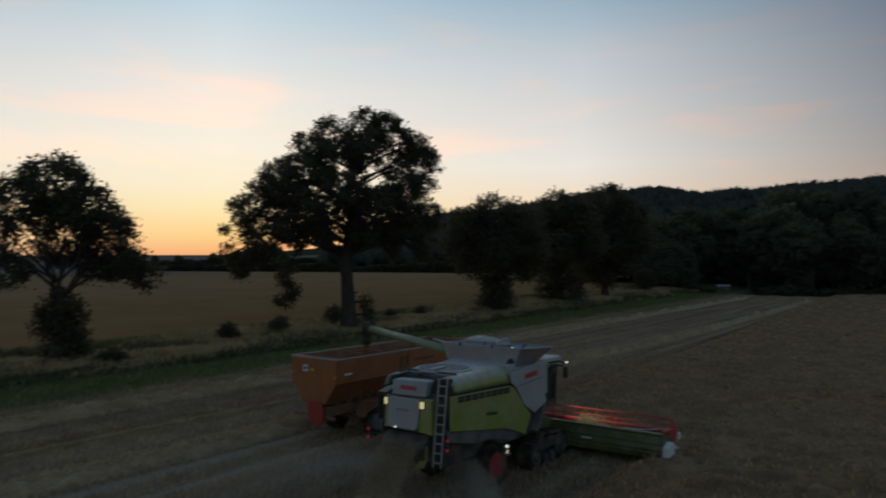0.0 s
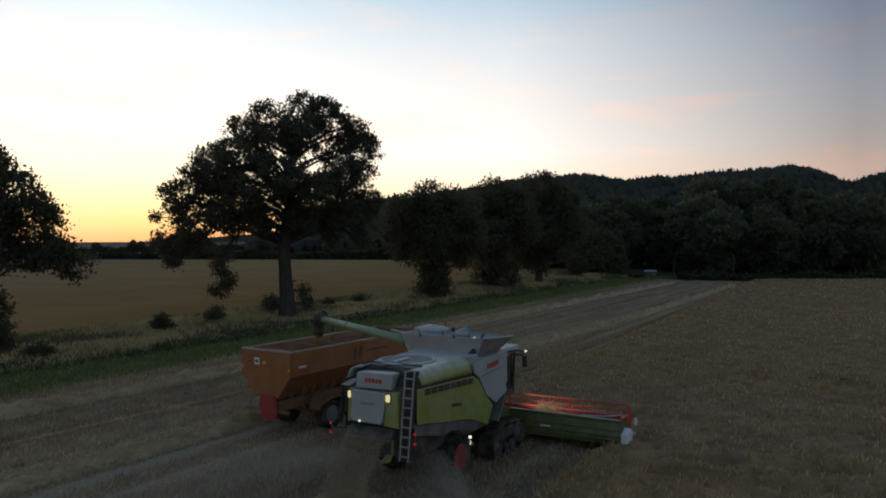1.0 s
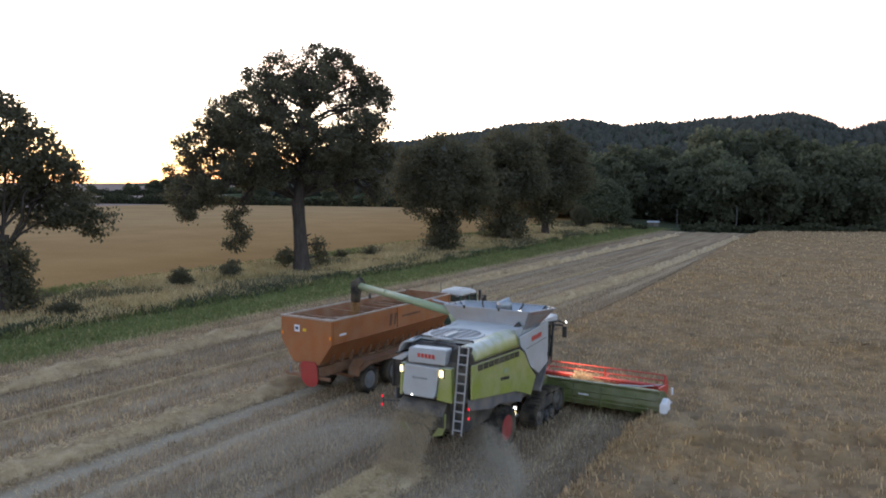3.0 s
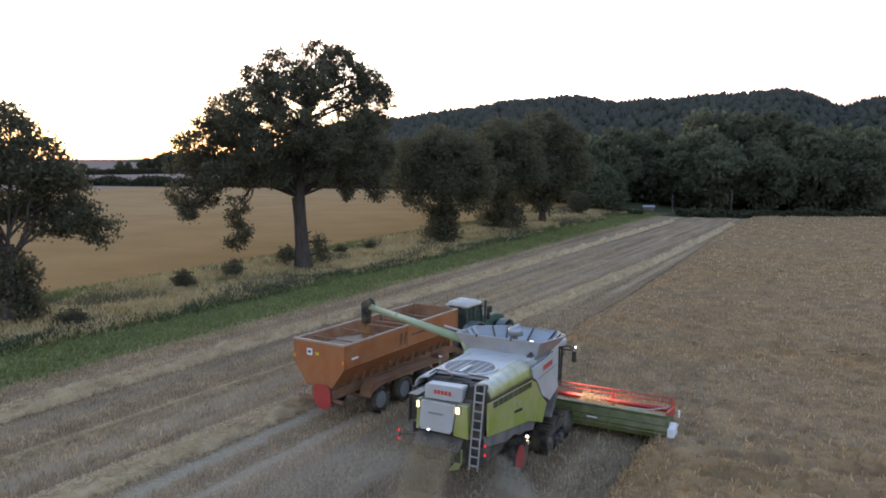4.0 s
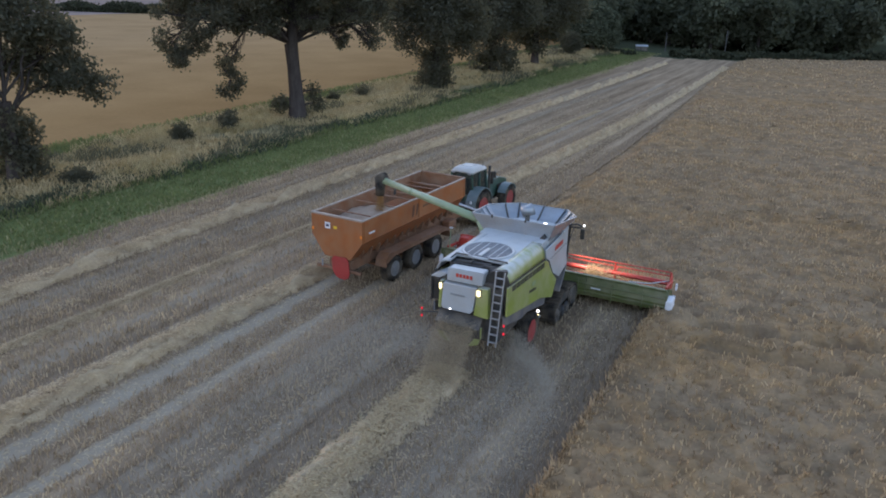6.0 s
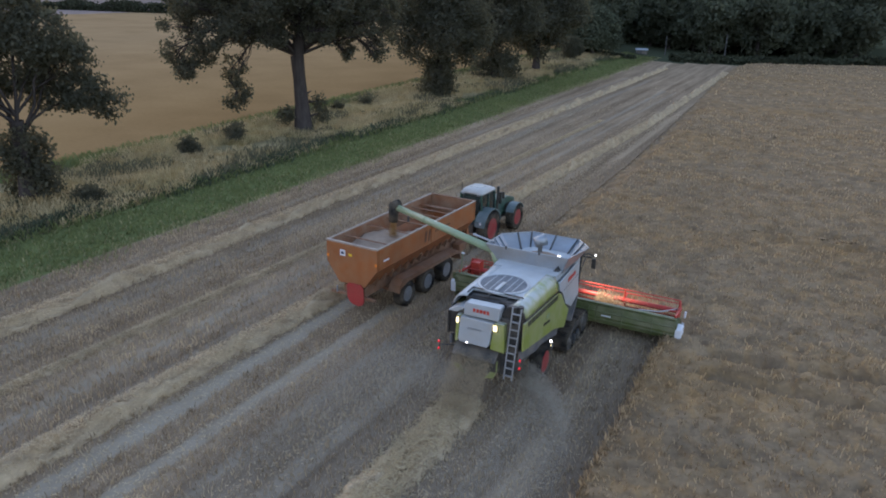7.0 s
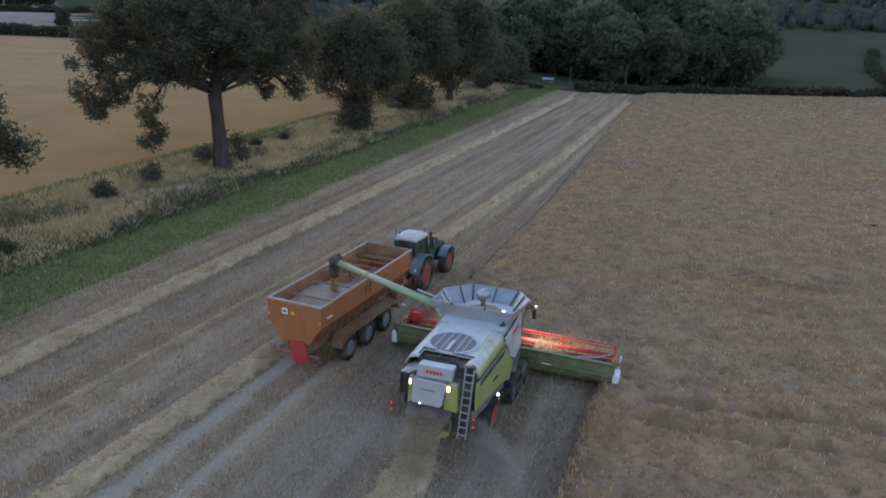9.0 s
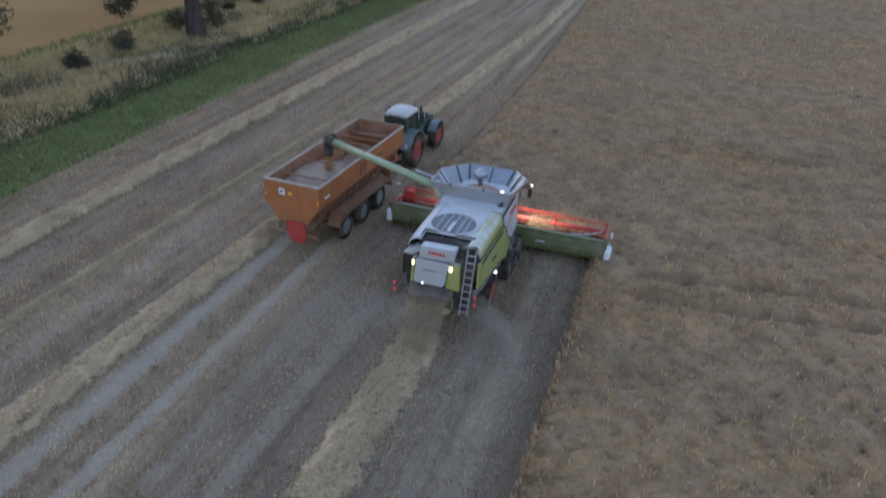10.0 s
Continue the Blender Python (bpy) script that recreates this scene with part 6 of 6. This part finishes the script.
    for y in (2.45, 4.28, 6.12):
        part("axle", rod(bmesh.new(), (-1.0, y, 0.62), (1.0, y, 0.62), 0.08, None, 10), M_CHASSIS, T)
    part("drawbar", plate([(8.2, 1.1), (8.2, 1.5), (9.4, 1.3), (11.4, 0.85), (11.4, 0.70), (9.3, 0.95)], -0.28, 0.28, "x", 0.02), M_CHASSIS, T, "brown drawbar")
    part("front_ram", rod(bmesh.new(), (0, 9.15, 1.2), (0, 9.2, 3.1), 0.14, None, 14), M_CHASSIS, T)
    part("front_guard", plate([(9.06, 1.5), (9.06, 2.5), (9.35, 1.5)], -0.9, 0.9, "x"), M_ORANGE, T)
    part("tank", boxed(0.75, 1.2, 7.75, 8.5, 1.0, 1.42, 0.06), M_CHASSIS, T, "brown tool box")


def build_tractor():
    T = thing("tractor", pose(-7.95, 16.25, 0, 0, 0, -2.3), "dark green tractor with red rims and a white roof", "tractor")
    part("chassis", boxed(-0.38, 0.38, -0.8, 4.6, 0.75, 1.35, 0.05), M_DARK, T)
    part("bonnet", plate([(1.3, 1.3), (1.3, 2.25), (3.6, 2.02), (4.55, 1.75), (4.75, 1.2), (4.5, 0.95), (2.0, 0.95)], -0.46, 0.46, "x", 0.10), M_FIR, T, "dark green bonnet")
    part("bonnet_grille", boxed(-0.475, 0.475, 3.2, 4.3, 1.2, 1.6, 0.02), M_BLACK, T, "black side grille")
    for s in (1, -1):
        wheel("rear_wheel", T, (s * 0.95, 0.0, 1.02), 1.02, 0.62, M_RIM, s, 24)
        wheel("front_wheel", T, (s * 0.98, 3.55, 0.80), 0.80, 0.54, M_RIM, s, 22)
        arc = [(1.18 * math.cos(radians(a)), 1.02 + 1.18 * math.sin(radians(a))) for a in range(15, 166, 15)]
        arc += [(1.10 * math.cos(radians(a)), 1.02 + 1.10 * math.sin(radians(a))) for a in range(165, 14, -15)]
        part("rear_mudguard", plate(arc, *sorted((s * 0.60, s * 1.22)), "x"), M_FENDER, T, "rounded dusty grey-green mudguard")
        arc = [(3.55 + 0.92 * math.cos(radians(a)), 0.80 + 0.92 * math.sin(radians(a))) for a in range(30, 151, 15)]
        arc += [(3.55 + 0.86 * math.cos(radians(a)), 0.80 + 0.86 * math.sin(radians(a))) for a in range(150, 29, -15)]
        part("front_mudguard", plate(arc, *sorted((s * 0.72, s * 1.24)), "x"), M_FENDER, T, "dusty grey-green front mudguard")
        part("plate", boxed(*sorted((s * 0.95, s * 1.07)), -1.22, -1.19, 1.50, 1.66, 0.01), M_TAG, T, "small white marker board")
        part("mirror_arm", rods([((s * 0.68, 1.2, 2.8), (s * 1.15, 1.35, 2.85))], 0.025), M_BLACK, T)
        part("mirror", boxed(s * 1.18 - 0.08, s * 1.18 + 0.08, 1.33, 1.39, 2.5, 2.88, 0.02), M_BLACK, T, "black mirror")
        part("work_lamp", boxed(s * 0.50 - 0.09, s * 0.50 + 0.09, -0.56, -0.50, 2.95, 3.05, 0.01), M_STEEL, T)
    for s in (1, -1):
        for (y0, y1) in ((-0.40, -0.46), (0.42, 0.46), (1.40, 1.20)):
            part("cab_post", rod(bmesh.new(), (s * 0.70, y0, 1.55), (s * 0.66, y1, 3.00), 0.05, None, 8), M_FIR, T, "dark green cab post")
    part("cab_base", boxed(-0.70, 0.70, -0.42, 1.40, 1.2, 1.75, 0.06), M_FIR, T, "dark green cab base")
    part("cab_glass", plate([(-0.38, 1.7), (-0.44, 2.98), (1.20, 2.98), (1.38, 1.7)], -0.65, 0.65, "x", 0.02), M_GLASS, T, "dark cab glass")
    part("seat", boxed(-0.28, 0.28, -0.35, 0.3, 1.75, 2.6, 0.08), M_BLACK, T)
    roof = bmesh.new()
    for v in bmesh.ops.create_grid(roof, x_segments=10, y_segments=10, size=1.0)["verts"]:
        u, w = v.co.x, v.co.y
        edge = max(abs(u), abs(w)) ** 6
        round_off = 1 - 0.07 * (u * w) ** 2
        v.co = (0.74 * u * round_off, 0.40 + 0.92 * w * round_off, 3.30 - 0.16 * edge - 0.05 * u * u - (0.06 * w if w > 0 else 0.02 * w * w))
    rim = bmesh.ops.extrude_face_region(roof, geom=roof.faces[:])["geom"]
    for v in rim:
        if isinstance(v, bmesh.types.BMVert):
            v.co.z = min(v.co.z - 0.10, 3.02)
    bmesh.ops.recalc_face_normals(roof, faces=roof.faces[:])
    part("roof", roof, M_ROOF, T, "rounded white cab roof", True)
    part("roof_hatch", boxed(-0.36, 0.36, 0.02, 0.70, 3.27, 3.315, 0.02), M_ROOF, T)
    part("roof_lamp", boxed(0.42, 0.60, 1.28, 1.38, 2.98, 3.10, 0.02), M_STEEL, T)
    part("aerial", rods([((-0.6, -0.42, 3.1), (-0.6, -0.46, 3.62))], 0.018), M_BLACK, T)
    part("aerial", rods([((0.58, 0.95, 3.1), (0.58, 0.98, 3.5))], 0.018), M_BLACK, T)
    part("exhaust", rod(bmesh.new(), (0.72, 1.55, 1.6), (0.72, 1.60, 3.1), 0.075, None, 12), M_BLACK, T, "black exhaust stack")
    part("air_stack", rod(bmesh.new(), (0.60, 2.2, 1.9), (0.60, 2.2, 2.6), 0.09, None, 12), M_BLACK, T)
    part("front_axle", rod(bmesh.new(), (-0.9, 3.55, 0.80), (0.9, 3.55, 0.80), 0.11, None, 10), M_DARK, T)
    part("rear_axle", rod(bmesh.new(), (-0.9, 0, 1.02), (0.9, 0, 1.02), 0.16, None, 10), M_DARK, T)
    part("front_weight", boxed(-0.5, 0.5, 4.7, 5.15, 0.55, 1.05, 0.06), M_DARK, T, "dark front weight")
    part("hitch", boxed(-0.15, 0.15, -1.4, -0.7, 0.55, 0.85, 0.03), M_DARK, T)


def build_chaff():
    """Chaff and straw flying from the spreader, and grain running from the spout."""
    rng = np.random.default_rng(51)
    def fan(n, origin, direction, length, spread, fall, size, name, label, mat):
        t = rng.uniform(0, 1, n) ** 0.8
        o, d = np.array(origin), np.array(direction)
        p = o + d * (t * length)[:, None] + rng.normal(size=(n, 3)) * (spread * (0.12 + t))[:, None]
        p[:, 2] = o[2] * (1 - t ** 1.6 * fall) + rng.normal(0, 0.36, n) * (0.2 + t)
        p[:, 2] = np.maximum(p[:, 2], land(p[:, 0], p[:, 1]) + 0.02)
        v, f = scatter(p, size, rng, aspect=0.25)
        tagged(link_mesh(name, v, f, mat), label, "chaff", kind="stuff")
    fan(64000, (-0.9, 0.2, 1.2), (-0.66, -0.75, 0), 9.0, 1.9, 0.80, 0.0125, "flying_chaff", "pale chaff and dust blown out behind the combine", M_CHAFF)
    fan(44000, (-1.4, 0.7, 1.15), (-0.90, -0.43, 0), 6.5, 1.5, 0.70, 0.0125, "flying_chaff", "pale chaff and dust blown out behind the combine", M_CHAFF)
    # the other side: thrown out in an arc, then left behind as a curtain
    arc = np.array([(1.1, 2.0, 1.15), (2.1, 1.55, 0.85), (2.85, 0.8, 0.65), (3.4, -0.4, 0.5), (3.75, -2.2, 0.38), (3.95, -4.2, 0.28), (3.95, -6.6, 0.2), (3.8, -10.0, 0.12)])
    n = 105000
    t = rng.uniform(0, 1, n) ** 1.15 * (len(arc) - 1.001)
    k = t.astype(int)
    p = arc[k] + (arc[k + 1] - arc[k]) * (t - k)[:, None]
    p[:, 0] -= rng.exponential(0.34 + 0.30 * t) - 0.10
    p += rng.normal(size=(n, 3)) * (0.05 + 0.035 * t)[:, None]
    p[:, 2] = np.maximum(p[:, 2] * rng.uniform(0.1, 1.1, n), land(p[:, 0], p[:, 1]) + 0.03)
    v, f = scatter(p, 0.0125, rng, aspect=0.3)
    tagged(link_mesh("flying_chaff", v, f, M_CHAFF), "curtain of chaff and dust settling beside the crop", "chaff", kind="stuff")
    n = 24000
    t = rng.uniform(0, 1, n) ** 0.8
    p = np.stack([-0.42 + rng.uniform(-0.72, 0.72, n) + rng.normal(0, 0.06, n), 0.45 - 1.6 * t + rng.normal(0, 0.12, n), 1.72 * (1 - t ** 1.7) + 0.15 + rng.normal(0, 0.07, n)], 1)
    v, f = scatter(p, 0.021, rng, aspect=0.3)
    tagged(link_mesh("falling_straw", v, f, M_FALL), "straw that falls from the chopper", "chaff", kind="stuff")
    n = 4200
    p = np.stack([1.45 + np.abs(rng.normal(0, 0.55, n)), 9.35 + rng.normal(0, 0.24, n), 1.0 + np.abs(rng.normal(0, 0.17, n))], 1)
    v, f = scatter(p, 0.05, rng, aspect=0.2)
    tagged(link_mesh("cut_crop", v, f, M_STRAW_BITS), "cut wheat fed in under the red reel", "straw", kind="stuff")
    n = 2500
    t = rng.uniform(0, 1, n)
    p = np.stack([-7.75 + rng.normal(0, 0.05 + 0.1 * t), 6.86 + rng.normal(0, 0.05 + 0.1 * t), 3.95 - t * 0.95], 1)
    v, f = scatter(p, 0.022, rng)
    tagged(link_mesh("grain_stream", v, f, M_GRAIN_GOLD), "golden grain that pours from the spout", "grain", kind="stuff")


def build_field_corner():
    S = thing("field_shed", turned(-27.6, 139, 0, 20), "small pale grey field trough by the hedge", "shed")
    part("wall", boxed(-1.1, 1.1, -0.6, 0.6, -0.1, 0.8, 0.02), M_DARK, S)
    part("roof", plate([(-0.75, 0.75), (0.0, 1.0), (0.75, 0.75), (0.75, 0.85), (0.0, 1.12), (-0.75, 0.85)], -1.25, 1.25, "x"), M_STEEL, S, "pale metal top")
    for x, y, h in ((-23.3, 141.6, 3.7), (-12.0, 145.0, 4.9)):
        P = thing("utility_pole", turned(x, y), "weathered grey wooden pole before the wood", "pole", "poles by the wood")
        part("shaft", rod(bmesh.new(), (0, 0, -0.5), (0, 0, h), 0.11, 0.08, 10), M_POLE, P)
        part("cap", boxed(-0.10, 0.10, -0.10, 0.10, h, h + 0.06, 0.01), M_POLE, P)


M_POLE = material("weathered_pole", (0.13, 0.125, 0.12), 0.9, 0, (0.085, 0.08, 0.078), 3, 30, 0.4, (1, 1, 0.2))

build_ground()
build_combine()
build_header()
build_trailer()
build_tractor()
build_hedgerow_trees()
build_bushes()
build_wood()
build_hedges()
build_hill_wood()
build_field_corner()
build_wheat()
build_stubble()
build_swaths()
build_grass()
build_chaff()

# the machine's own working lights
for x in (0.75, -0.75):
    L = bpy.data.lights.new("cab_light", "SPOT")
    L.energy, L.color, L.spot_size, L.spot_blend, L.shadow_soft_size = 80, (1.0, 0.70, 0.40), radians(62), 0.9, 0.08
    lamp = new("cab_light", L)
    lamp.matrix_world = look((x, 8.95, 3.5), (x * 2.6, 10.1, 0.9))
